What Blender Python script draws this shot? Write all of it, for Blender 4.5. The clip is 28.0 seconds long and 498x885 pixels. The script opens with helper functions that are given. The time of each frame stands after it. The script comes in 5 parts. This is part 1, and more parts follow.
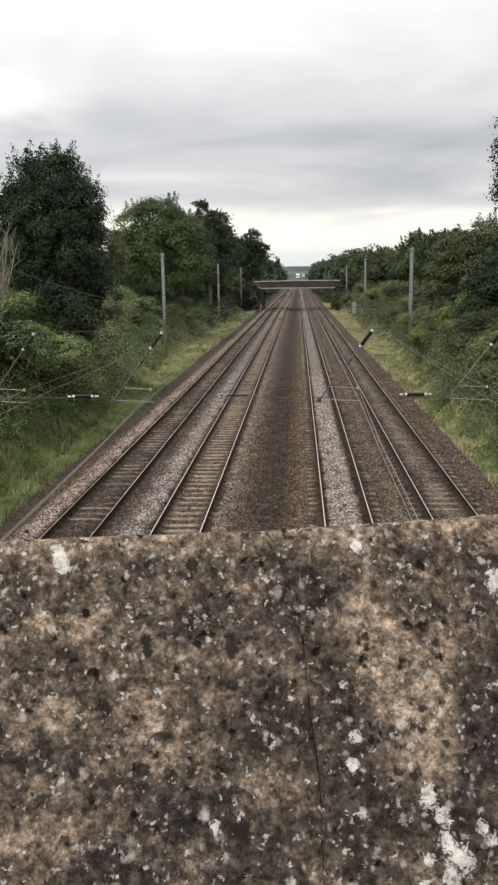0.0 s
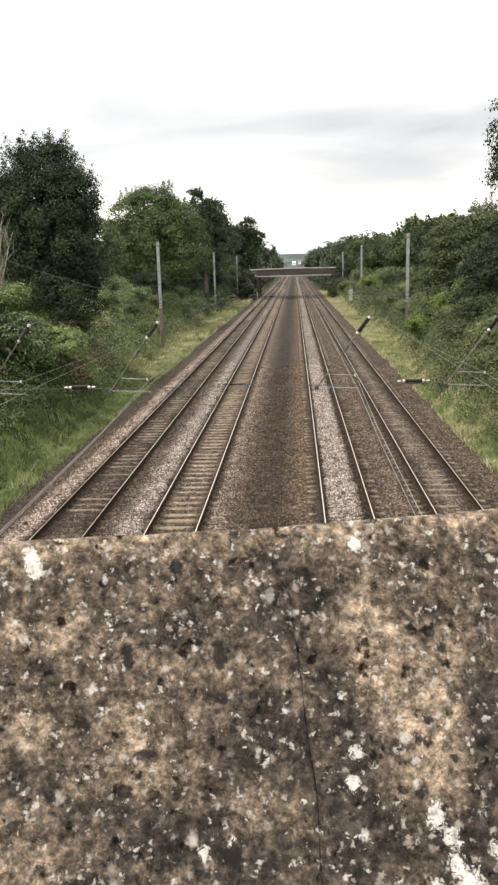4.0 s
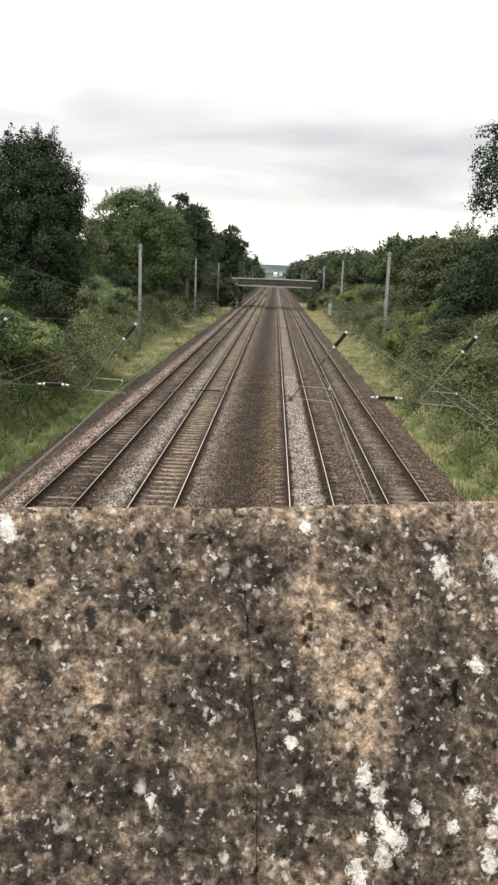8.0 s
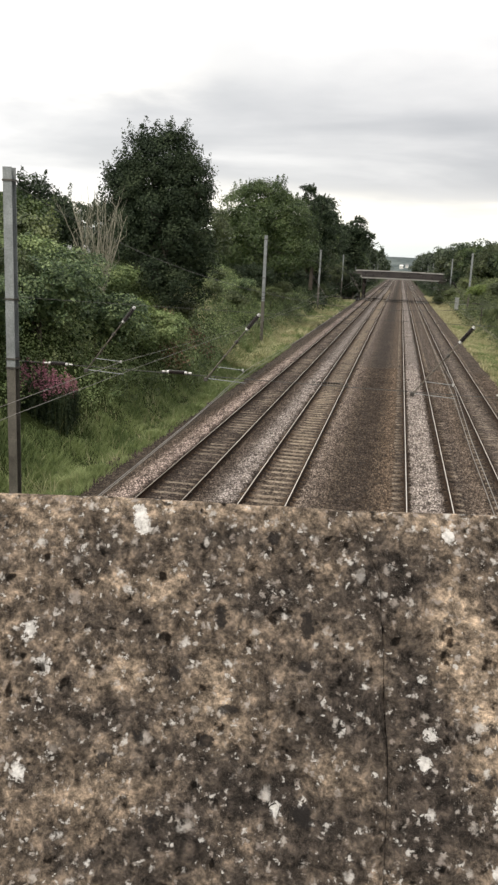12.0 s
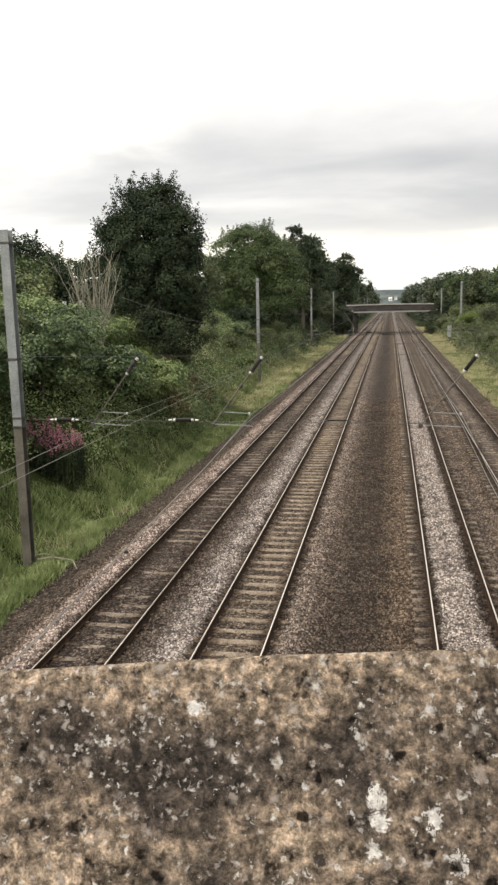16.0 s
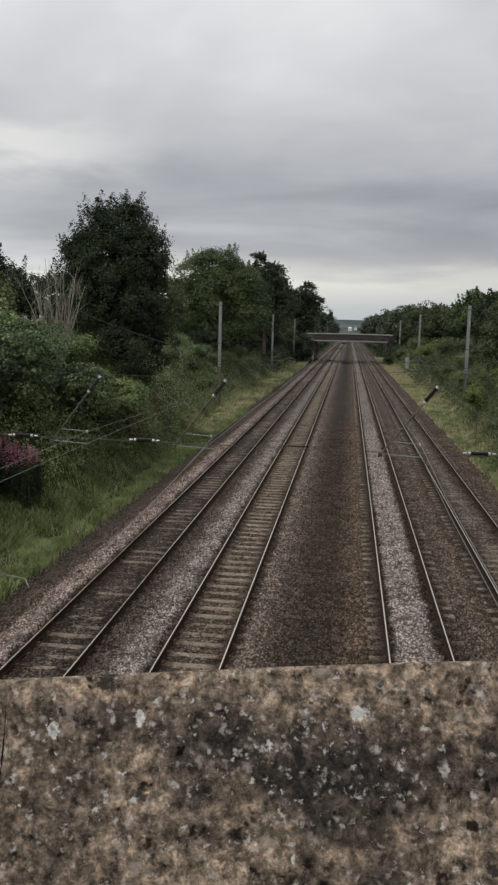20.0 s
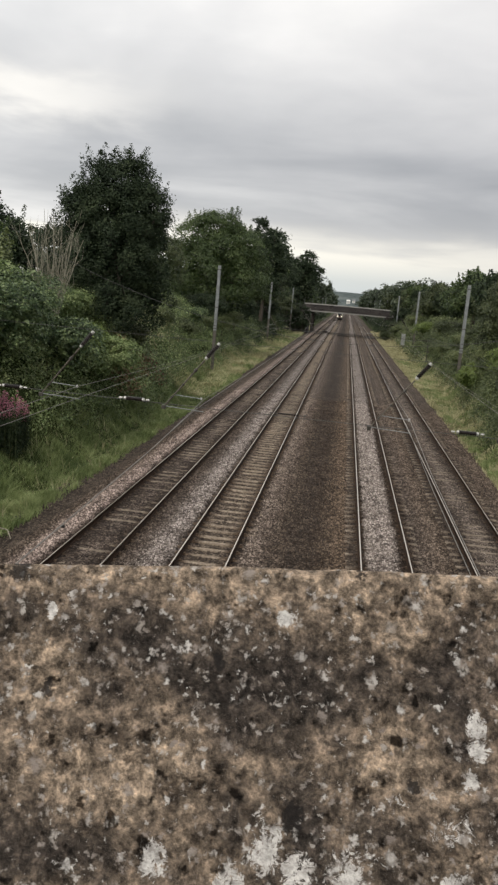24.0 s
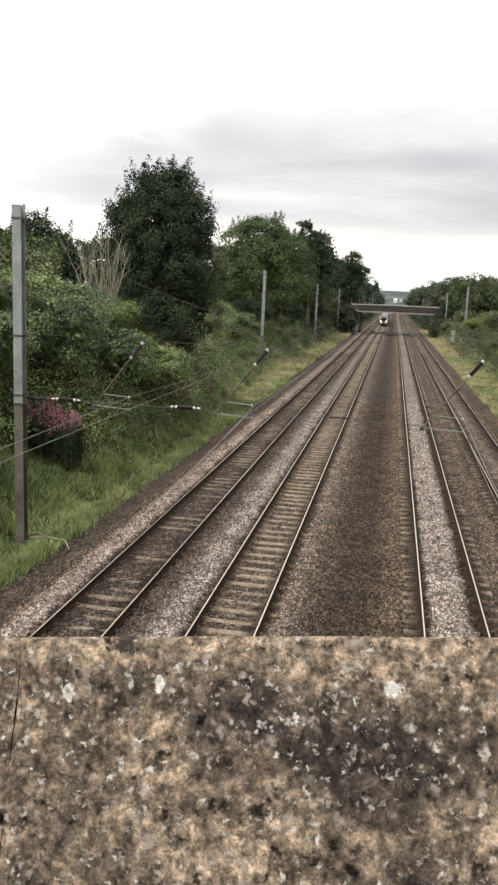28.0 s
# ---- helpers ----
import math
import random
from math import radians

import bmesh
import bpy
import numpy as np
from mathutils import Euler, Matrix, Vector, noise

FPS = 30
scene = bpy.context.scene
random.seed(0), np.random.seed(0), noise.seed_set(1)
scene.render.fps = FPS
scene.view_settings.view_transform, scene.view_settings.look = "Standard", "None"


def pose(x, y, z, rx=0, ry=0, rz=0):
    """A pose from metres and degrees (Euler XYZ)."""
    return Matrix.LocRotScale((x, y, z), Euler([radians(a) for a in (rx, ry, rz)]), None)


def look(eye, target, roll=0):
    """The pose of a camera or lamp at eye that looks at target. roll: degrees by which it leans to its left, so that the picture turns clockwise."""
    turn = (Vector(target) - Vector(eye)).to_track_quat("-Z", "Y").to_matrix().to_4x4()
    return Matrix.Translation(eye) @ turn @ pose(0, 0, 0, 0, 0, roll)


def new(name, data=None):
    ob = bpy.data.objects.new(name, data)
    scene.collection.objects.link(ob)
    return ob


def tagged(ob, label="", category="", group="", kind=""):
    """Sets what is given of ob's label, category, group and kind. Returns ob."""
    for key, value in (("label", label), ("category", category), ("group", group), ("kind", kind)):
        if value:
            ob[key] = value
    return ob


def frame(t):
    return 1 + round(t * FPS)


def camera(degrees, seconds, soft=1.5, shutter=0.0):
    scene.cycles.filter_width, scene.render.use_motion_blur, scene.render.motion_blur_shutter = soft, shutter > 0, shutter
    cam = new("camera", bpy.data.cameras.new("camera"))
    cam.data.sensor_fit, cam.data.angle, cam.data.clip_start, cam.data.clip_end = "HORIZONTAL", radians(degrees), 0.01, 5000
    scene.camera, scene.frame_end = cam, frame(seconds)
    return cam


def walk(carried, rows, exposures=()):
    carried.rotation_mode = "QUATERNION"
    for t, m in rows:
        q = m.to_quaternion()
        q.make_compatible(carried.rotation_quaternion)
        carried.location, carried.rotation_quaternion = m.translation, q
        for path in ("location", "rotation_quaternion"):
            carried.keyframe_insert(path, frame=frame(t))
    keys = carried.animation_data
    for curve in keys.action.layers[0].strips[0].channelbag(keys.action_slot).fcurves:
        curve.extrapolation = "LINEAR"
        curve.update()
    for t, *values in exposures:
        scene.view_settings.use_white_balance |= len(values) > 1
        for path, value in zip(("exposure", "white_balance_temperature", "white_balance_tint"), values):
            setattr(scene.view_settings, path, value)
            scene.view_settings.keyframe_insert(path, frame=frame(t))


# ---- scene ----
cam = camera(34.8, 28.0, soft=2.5)
PATH = [
    (0, (3.799, 0.014, 7.616), (3.674, 1.969, 7.213), -0.9),
    (0.5, (3.791, 0.01, 7.618), (3.671, 1.964, 7.209), -1.0),
    (1, (3.793, 0.025, 7.613), (3.673, 1.976, 7.19), -1.5),
    (1.5, (3.79, 0.042, 7.607), (3.673, 1.986, 7.154), -1.9),
    (2, (3.795, 0.049, 7.603), (3.701, 1.992, 7.136), -2.1),
    (2.5, (3.796, 0.054, 7.605), (3.721, 1.998, 7.142), -2.3),
    (3, (3.802, 0.066, 7.615), (3.712, 2.014, 7.169), -2.0),
    (3.5, (3.806, 0.069, 7.61), (3.706, 2.017, 7.17), -1.9),
    (5.5, (3.79, 0.029, 7.605), (3.6, 1.98, 7.206), -0.6),
    (6, (3.795, 0.028, 7.603), (3.633, 1.98, 7.197), -1.1),
    (6.5, (3.803, 0.022, 7.598), (3.746, 1.971, 7.151), -0.9),
    (7, (3.798, 0.01, 7.603), (3.741, 1.961, 7.165), 1.0),
    (7.5, (3.808, 0.009, 7.601), (3.741, 1.964, 7.185), 1.8),
    (8, (3.812, 0.011, 7.602), (3.762, 1.968, 7.192), 2.1),
    (8.5, (3.811, 0.005, 7.601), (3.773, 1.963, 7.194), 3.0),
    (9, (3.805, 0.006, 7.593), (3.76, 1.96, 7.172), 3.4),
    (9.5, (3.82, 0.012, 7.593), (3.799, 1.963, 7.152), 3.4),
    (10, (3.827, 0.02, 7.595), (3.842, 1.967, 7.138), 3.0),
    (10.5, (3.804, 0.023, 7.609), (3.697, 1.976, 7.188), 1.9),
    (11, (3.786, 0.026, 7.603), (3.516, 1.968, 7.209), 2.4),
    (11.5, (3.775, 0.032, 7.593), (3.443, 1.958, 7.165), 3.1),
    (12, (3.793, 0.033, 7.601), (3.453, 1.954, 7.159), 2.7),
    (12.5, (3.802, 0.039, 7.595), (3.436, 1.954, 7.146), 1.0),
    (14.5, (3.813, 0.011, 7.606), (3.526, 1.948, 7.198), -1.4),
    (15, (3.805, 0.033, 7.612), (3.43, 1.949, 7.18), -1.2),
    (15.5, (3.701, 0.022, 7.622), (3.246, 1.921, 7.19), -1.6),
    (16, (3.521, 0.079, 7.646), (3.173, 2.018, 7.305), -1.3),
    (16.5, (3.456, 0.097, 7.655), (3.356, 2.066, 7.317), 1.7),
    (17, (3.468, 0.153, 7.619), (3.569, 2.107, 7.205), 4.1),
    (17.5, (3.428, 0.125, 7.638), (3.49, 2.082, 7.233), 2.3),
    (18, (3.394, 0.127, 7.657), (3.373, 2.104, 7.35), 1.4),
    (18.5, (3.372, 0.131, 7.642), (3.283, 2.108, 7.353), 1.0),
    (19, (3.376, 0.123, 7.631), (3.219, 2.096, 7.342), 0.2),
    (19.5, (3.381, 0.073, 7.632), (3.188, 2.043, 7.347), 1.1),
    (20, (3.384, 0.061, 7.63), (3.143, 2.026, 7.348), 1.3),
    (20.5, (3.379, 0.071, 7.632), (3.11, 2.032, 7.346), 1.5),
    (21, (3.402, 0.073, 7.629), (3.126, 2.033, 7.347), 1.0),
    (21.5, (3.418, 0.066, 7.63), (3.133, 2.027, 7.361), 0.6),
    (23.5, (3.418, 0.083, 7.61), (3.171, 2.042, 7.291), 3.1),
    (24, (3.416, 0.094, 7.577), (3.206, 2.05, 7.215), 5.0),
    (24.5, (3.405, 0.119, 7.574), (3.167, 2.062, 7.163), 3.1),
    (25, (3.39, 0.133, 7.638), (3.101, 2.085, 7.312), 0.6),
    (25.5, (3.418, 0.191, 7.637), (3.179, 2.155, 7.342), -0.9),
    (26, (3.424, 0.155, 7.632), (3.205, 2.118, 7.32), 0.6),
    (26.5, (3.437, 0.122, 7.633), (3.209, 2.08, 7.292), 0.5),
    (27, (3.419, 0.109, 7.62), (3.165, 2.057, 7.242), 0.1),
    (27.5, (3.39, 0.097, 7.619), (3.09, 2.036, 7.231), 1.4),
    (28, (3.384, 0.097, 7.614), (3.047, 2.036, 7.254), 2.4),
]

# seconds, stops, kelvin and tint of the film camera
EXPOSURES = [(0.0, 0.54, 6800, 10), (1.0, 0.64, 6950, 10), (1.5, 1.07, 7000, 10), (2.0, 1.29, 7000, 10), (3.0, 1.29, 7050, 10), (3.5, 1.24, 7050, 10), (5.5, 0.54, 6950, 10), (6.0, 0.51, 6950, 10), (6.5, 0.54, 6950, 10), (7.0, 1.11, 7050, 10), (8.0, 0.94, 7000, 10), (9.0, 0.97, 7000, 10), (10.0, 1.0, 7100, 10), (11.0, 0.74, 7000, 10), (12.0, 0.72, 6930, 10), (12.5, 0.74, 7050, 10), (14.5, 1.0, 7050, 10), (15.0, 1.05, 7100, 10), (15.5, 1.05, 7100, 10), (16.0, 0.8, 7100, 10), (16.5, 0.25, 7000, 10), (17.0, 0.3, 6820, 10), (17.5, 0.7, 7000, 10), (18.0, 0.5, 6950, 10), (18.5, 0.1, 6750, 10), (19.0, -0.2, 6600, 10), (20.0, -0.14, 6540, 10), (21.0, 0, 6550, 10), (21.5, 0, 6600, 10), (23.5, 0.1, 6700, 10), (24.0, 0.25, 6800, 10), (24.5, 0.45, 6850, 10), (25.0, 0.85, 6900, 10), (25.5, 0.3, 6750, 10), (26.0, 0.12, 6750, 10), (27.0, 0.16, 6800, 10), (27.5, 0.6, 6900, 10), (28.0, 0.82, 6950, 10)]
walk(cam, [(t, look(eye, target, roll)) for t, eye, target, roll in PATH], EXPOSURES)

# ---- world and sun ----
SUN_HIGH, SUN_TURN = radians(52), radians(200)


def node(tree, kind, **inputs):
    """A shader node with its inputs set by name or linked from sockets."""
    n = tree.nodes.new(kind)
    for key, value in inputs.items():
        socket = n.inputs[int(key[1:])] if key[0] == "i" and key[1:].isdigit() else n.inputs[key.replace("_", " ")]
        if isinstance(value, bpy.types.NodeSocket):
            tree.links.new(value, socket)
        else:
            socket.default_value = value
    return n


def maths(tree, op, a, b=0.0, clamp=False):
    n = node(tree, "ShaderNodeMath", i0=a, i1=b)
    n.operation, n.use_clamp = op, clamp
    return n.outputs[0]


def ramp(tree, fac, stops, smooth=False):
    """A colour ramp; stops are (position, colour)."""
    n = node(tree, "ShaderNodeValToRGB", Fac=fac)
    els = n.color_ramp.elements
    n.color_ramp.interpolation = "EASE" if smooth else "LINEAR"
    while len(els) < len(stops):
        els.new(0.5)
    for el, (at, c) in zip(els, stops):
        el.position = at
        el.color = (*c, 1) if len(c) == 3 else c
    return n.outputs[0]


def mixed(tree, fac, a, b, blend="MIX"):
    n = tree.nodes.new("ShaderNodeMix")
    n.data_type, n.blend_type = "RGBA", blend
    for socket, value in ((n.inputs[0], fac), (n.inputs[6], a), (n.inputs[7], b)):
        if isinstance(value, bpy.types.NodeSocket):
            tree.links.new(value, socket)
        elif isinstance(value, (tuple, list)):
            socket.default_value = (*value, 1)[:4]
        else:
            socket.default_value = value
    return n.outputs[2]


def noise_of(tree, vector, scale, detail=4, rough=0.55, distort=0.0):
    return node(tree, "ShaderNodeTexNoise", Vector=vector, Scale=scale, Detail=detail, Roughness=rough, Distortion=distort).outputs["Fac"]


world = bpy.data.worlds.new("overcast_sky")
scene.world = world
world.use_nodes = True
wt = world.node_tree
wt.nodes.clear()
sky = wt.nodes.new("ShaderNodeTexSky")
sky.sky_type, sky.sun_disc = "NISHITA", False
sky.sun_elevation, sky.sun_rotation = SUN_HIGH, SUN_TURN
way = node(wt, "ShaderNodeTexCoord").outputs["Generated"]
sep = node(wt, "ShaderNodeSeparateXYZ", Vector=way)
high = maths(wt, "MAXIMUM", sep.outputs["Z"], 0.0)
flat = maths(wt, "ADD", high, 0.10)
deck_vec = node(wt, "ShaderNodeCombineXYZ", X=maths(wt, "DIVIDE", maths(wt, "MULTIPLY", sep.outputs["X"], -1.0), flat), Y=maths(wt, "DIVIDE", sep.outputs["Y"], flat), Z=0.0).outputs[0]
cloud_a = noise_of(wt, deck_vec, 0.62, 5, 0.46, 0.5)
cloud_b = noise_of(wt, deck_vec, 2.3, 5, 0.55, 0.2)
cloud = maths(wt, "ADD", maths(wt, "MULTIPLY", cloud_a, 0.86), maths(wt, "MULTIPLY", cloud_b, 0.14))
cloud_col = ramp(wt, cloud, [(0.34, (0.44, 0.455, 0.48)), (0.48, (0.57, 0.58, 0.60)), (0.60, (0.73, 0.735, 0.745)), (0.70, (0.95, 0.945, 0.935))])
cloud_col = mixed(wt, 1.0, cloud_col, ramp(wt, high, [(0.07, (0.67, 0.68, 0.70)), (0.17, (0.71, 0.72, 0.74)), (0.27, (1.06, 1.06, 1.06)), (0.40, (1.24, 1.24, 1.23)), (1.0, (1.15, 1.15, 1.15))]), "MULTIPLY")
low = ramp(wt, high, [(0.0, (0.50, 0.56, 0.60)), (0.028, (0.56, 0.60, 0.61)), (0.055, (0.80, 0.79, 0.74)), (0.082, (0.66, 0.655, 0.635)), (0.10, (0.45, 0.46, 0.48))])
veil = ramp(wt, maths(wt, "ADD", high, maths(wt, "MULTIPLY", maths(wt, "SUBTRACT", cloud, 0.5), 0.20)), [(0.055, (0, 0, 0)), (0.11, (1, 1, 1))], True)
cloud_col = mixed(wt, veil, low, cloud_col)
cloud_col = mixed(wt, 1.0, cloud_col, ramp(wt, maths(wt, "ADD", sep.outputs["X"], 0.5), [(0.0, (1.34, 1.34, 1.33)), (0.42, (1.11, 1.11, 1.11)), (0.62, (1.0, 1.0, 1.01)), (1.0, (0.97, 0.97, 0.98))]), "MULTIPLY")
# a thin break in the cloud, low over the west side
ox = maths(wt, "DIVIDE", maths(wt, "ADD", sep.outputs["X"], 0.39), 0.13)
oz = maths(wt, "DIVIDE", maths(wt, "ADD", maths(wt, "SUBTRACT", sep.outputs["Z"], 0.207), maths(wt, "MULTIPLY", maths(wt, "SUBTRACT", cloud_b, 0.5), 0.08)), 0.026)
gap = maths(wt, "EXPONENT", maths(wt, "MULTIPLY", maths(wt, "ADD", maths(wt, "MULTIPLY", ox, ox), maths(wt, "MULTIPLY", oz, oz)), -1.0))
cloud_col = mixed(wt, maths(wt, "MULTIPLY", gap, 0.75), cloud_col, (0.98, 0.97, 0.94))
back = node(wt, "ShaderNodeBackground", Color=sky.outputs[0], Strength=0.08)
front = node(wt, "ShaderNodeBackground", Color=cloud_col, Strength=1.0)
both = node(wt, "ShaderNodeMixShader", i0=0.92, i1=back.outputs[0], i2=front.outputs[0])
out = node(wt, "ShaderNodeOutputWorld", Surface=both.outputs[0])

sun = new("sun", bpy.data.lights.new("sun", "SUN"))
sun.data.energy, sun.data.angle, sun.data.color = 1.3, radians(20), (1.0, 0.96, 0.9)
sun.matrix_world = look((0, 0, 60), (0 - 60 * math.sin(SUN_TURN) / math.tan(SUN_HIGH), 0 - 60 * math.cos(SUN_TURN) / math.tan(SUN_HIGH), 0))

# ---- materials ----


def material(name):
    m = bpy.data.materials.new(name)
    m.use_nodes = True
    m.node_tree.nodes.clear()
    return m, m.node_tree


def finish(t, colour, rough, bump=None, strength=0.3, distance=0.01, metal=0.0, spec=0.4, translucent=0.0):
    s = node(t, "ShaderNodeBsdfPrincipled", Base_Color=colour, Roughness=rough, Metallic=metal)
    s.inputs["Specular IOR Level"].default_value = spec
    if bump is not None:
        b = node(t, "ShaderNodeBump", Strength=strength, Distance=distance, Height=bump)
        t.links.new(b.outputs[0], s.inputs["Normal"])
    shader = s.outputs[0]
    if translucent:
        tr = node(t, "ShaderNodeBsdfTranslucent", Color=colour)
        shader = node(t, "ShaderNodeMixShader", i0=translucent, i1=shader, i2=tr.outputs[0]).outputs[0]
    node(t, "ShaderNodeOutputMaterial", Surface=shader)


def where(t, own=False):
    """World position, or the object's own space."""
    return node(t, "ShaderNodeTexCoord").outputs["Object"] if own else node(t, "ShaderNodeNewGeometry").outputs["Position"]


def plain(name, c1, c2, scale=6.0, rough=0.6, fine=60.0, metal=0.0, own=True, spec=0.4, bump=0.25):
    """A surface with variation at two scales: broad stains and fine grain."""
    m, t = material(name)
    p = where(t, own)
    broad = noise_of(t, p, scale, 5, 0.6)
    grain = noise_of(t, p, fine, 3, 0.6)
    c = ramp(t, broad, [(0.32, c1), (0.68, c2)])
    c = mixed(t, 0.55, c, ramp(t, grain, [(0.3, (0.55, 0.55, 0.55)), (0.7, (1.3, 1.3, 1.3))]), "MULTIPLY")
    finish(t, c, ramp(t, broad, [(0.3, (rough * 0.85,) * 3), (0.7, (min(1, rough * 1.15),) * 3)]), grain, bump, 0.004, metal, spec)
    return m


def leafy(name, dark, mid, pale, scale=0.35, rough=0.46, translucent=0.2, spec=0.4):
    """Foliage: each leaf its own shade, and broader patches over the crown."""
    m, t = material(name)
    own = node(t, "ShaderNodeNewGeometry")
    r = own.outputs["Random Per Island"]
    broad = noise_of(t, own.outputs["Position"], scale, 3, 0.6)
    tone = maths(t, "ADD", maths(t, "MULTIPLY", r, 0.30), maths(t, "SUBTRACT", maths(t, "MULTIPLY", broad, 1.0), 0.11))
    c = ramp(t, tone, [(0.28, dark), (0.52, mid), (0.86, pale)])
    finish(t, c, rough, None, spec=spec, translucent=translucent)
    return m


# strips of ballast across the tracks: (x in metres, tint over the brown base), in two halves
SOOT = (0.42, 0.38, 0.36)
WEST_STRIPS = [(-6.3, (0.85, 0.85, 0.85)), (-5.25, (0.95, 0.93, 0.92)), (-5.0, (2.3, 2.3, 2.45)), (-4.45, (3.1, 3.15, 3.5)), (-4.22, SOOT), (-3.9, SOOT), (-3.3, (1.15, 1.15, 1.2)), (-2.75, SOOT), (-2.4, (0.62, 0.60, 0.58)), (-2.05, (1.0, 1.0, 1.05)), (-1.8, (1.5, 1.6, 1.75)), (-1.55, (2.5, 2.75, 3.15)), (-1.1, (2.6, 2.85, 3.25)), (-0.92, SOOT), (-0.55, (0.85, 0.82, 0.8)), (0.0, (1.35, 1.35, 1.3)), (0.55, (0.85, 0.82, 0.8)), (0.92, SOOT)]
EAST_STRIPS = [(0.92, SOOT), (1.1, (1.9, 1.95, 2.05)), (1.5, (1.45, 1.45, 1.5)), (1.95, (0.85, 0.83, 0.81)), (2.5, (0.56, 0.54, 0.53)), (3.1, (0.58, 0.55, 0.53)), (3.5, (0.85, 0.8, 0.74)), (3.95, (1.3, 1.2, 1.08)), (4.3, (0.8, 0.76, 0.72)), (4.75, SOOT), (4.84, (2.6, 2.85, 3.2)), (5.7, (2.7, 2.95, 3.35)), (5.9, SOOT), (6.3, SOOT), (6.6, (1.0, 1.0, 1.04)), (7.2, (1.35, 1.32, 1.3)), (7.75, (0.6, 0.57, 0.55)), (8.15, SOOT), (8.8, (1.7, 1.75, 1.85)), (9.5, SOOT), (10.1, (0.9, 0.88, 0.88)), (11.0, (1.25, 1.22, 1.2)), (12.2, (0.8, 0.8, 0.8))]


def strip_tint(t, p):
    """The tint of the ballast by its place across the line, with ragged borders."""
    x = node(t, "ShaderNodeSeparateXYZ", Vector=p).outputs[0]
    wob = maths(t, "ADD", maths(t, "MULTIPLY", maths(t, "SUBTRACT", noise_of(t, p, 1.1, 3, 0.6), 0.5), 0.42), maths(t, "MULTIPLY", maths(t, "SUBTRACT", noise_of(t, p, 7.0, 3, 0.6), 0.5), 0.35))
    x = maths(t, "ADD", x, wob)
    along = maths(t, "DIVIDE", maths(t, "ADD", x, 7.0), 20.0)
    west = ramp(t, along, [((v + 7) / 20, q) for v, q in WEST_STRIPS])
    east = ramp(t, along, [((v + 7) / 20, q) for v, q in EAST_STRIPS])
    return mixed(t, maths(t, "GREATER_THAN", along, (EAST_STRIPS[0][0] + 7) / 20), west, east)


def ballast(name, cells):
    """Angular stones, by cell with gap shade in the colour or by loose piece, tinted strip by strip and soiled in
    patches.
    """
    m, t = material(name)
    own = node(t, "ShaderNodeNewGeometry")
    p = own.outputs["Position"]
    v = node(t, "ShaderNodeTexVoronoi", Vector=p, Scale=15.0, Randomness=1.0)
    tone = node(t, "ShaderNodeSeparateColor", Color=v.outputs["Color"]).outputs[0] if cells else own.outputs["Random Per Island"]
    broad, fine = noise_of(t, p, 0.8, 5, 0.68), noise_of(t, p, 90, 2, 0.6)
    key = maths(t, "ADD", maths(t, "MULTIPLY", tone, 0.6), maths(t, "MULTIPLY", broad, 0.5))
    c = ramp(t, key, [(0.24, (0.026, 0.0195, 0.0155)), (0.52, (0.088, 0.068, 0.054)), (0.84, (0.25, 0.203, 0.164))])
    c = mixed(t, 1.0, c, strip_tint(t, p), "MULTIPLY")
    c = mixed(t, 0.6, c, ramp(t, noise_of(t, p, 2.6, 4, 0.7), [(0.34, (0.5, 0.48, 0.46)), (0.6, (1.2, 1.2, 1.2))]), "MULTIPLY")
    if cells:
        # shade between the stones, put into the colour at the cell rims
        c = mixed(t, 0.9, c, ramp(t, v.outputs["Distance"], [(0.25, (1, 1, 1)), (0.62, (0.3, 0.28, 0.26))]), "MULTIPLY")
    h = maths(t, "ADD", maths(t, "MULTIPLY", v.outputs["Distance"], -1.0 if cells else 0.0), maths(t, "MULTIPLY", fine, 0.15))
    finish(t, c, 0.9, h, 0.9, 0.03, spec=0.2)
    return m


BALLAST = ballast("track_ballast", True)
STONES = ballast("loose_ballast_stones", False)


def ground_material():
    m, t = material("rough_ground")
    p = where(t)
    broad, fine = noise_of(t, p, 0.4, 5, 0.65), noise_of(t, p, 9, 4, 0.7)
    c = ramp(t, broad, [(0.3, (0.022, 0.032, 0.011)), (0.55, (0.038, 0.052, 0.017)), (0.75, (0.065, 0.070, 0.030))])
    c = mixed(t, 0.7, c, ramp(t, fine, [(0.3, (0.5, 0.5, 0.45)), (0.7, (1.3, 1.3, 1.2))]), "MULTIPLY")
    finish(t, c, 0.95, fine, 0.8, 0.08, spec=0.1)
    return m


GROUND = ground_material()
RUST = plain("rusty_rail_steel", (0.022, 0.014, 0.010), (0.052, 0.031, 0.020), 3, 0.85, 40, 0.0, own=False, spec=0.12)
POLISHED = plain("polished_rail_head", (0.74, 0.67, 0.58), (0.88, 0.81, 0.72), 2, 0.32, 30, 0.85, own=False, bump=0.05)
GALV = plain("weathered_galvanised_steel", (0.20, 0.215, 0.215), (0.33, 0.35, 0.35), 1.4, 0.6, 25, 0.25)
GALV_DIRTY = plain("soiled_galvanised_steel", (0.075, 0.068, 0.058), (0.175, 0.16, 0.135), 1.4, 0.7, 25, 0.15)
FITTING = plain("dark_steel_fitting", (0.06, 0.055, 0.05), (0.13, 0.12, 0.105), 8, 0.55, 60, 0.5)
TUBE = plain("brown_stained_steel_tube", (0.085, 0.074, 0.06), (0.20, 0.175, 0.14), 3, 0.5, 50, 0.5)
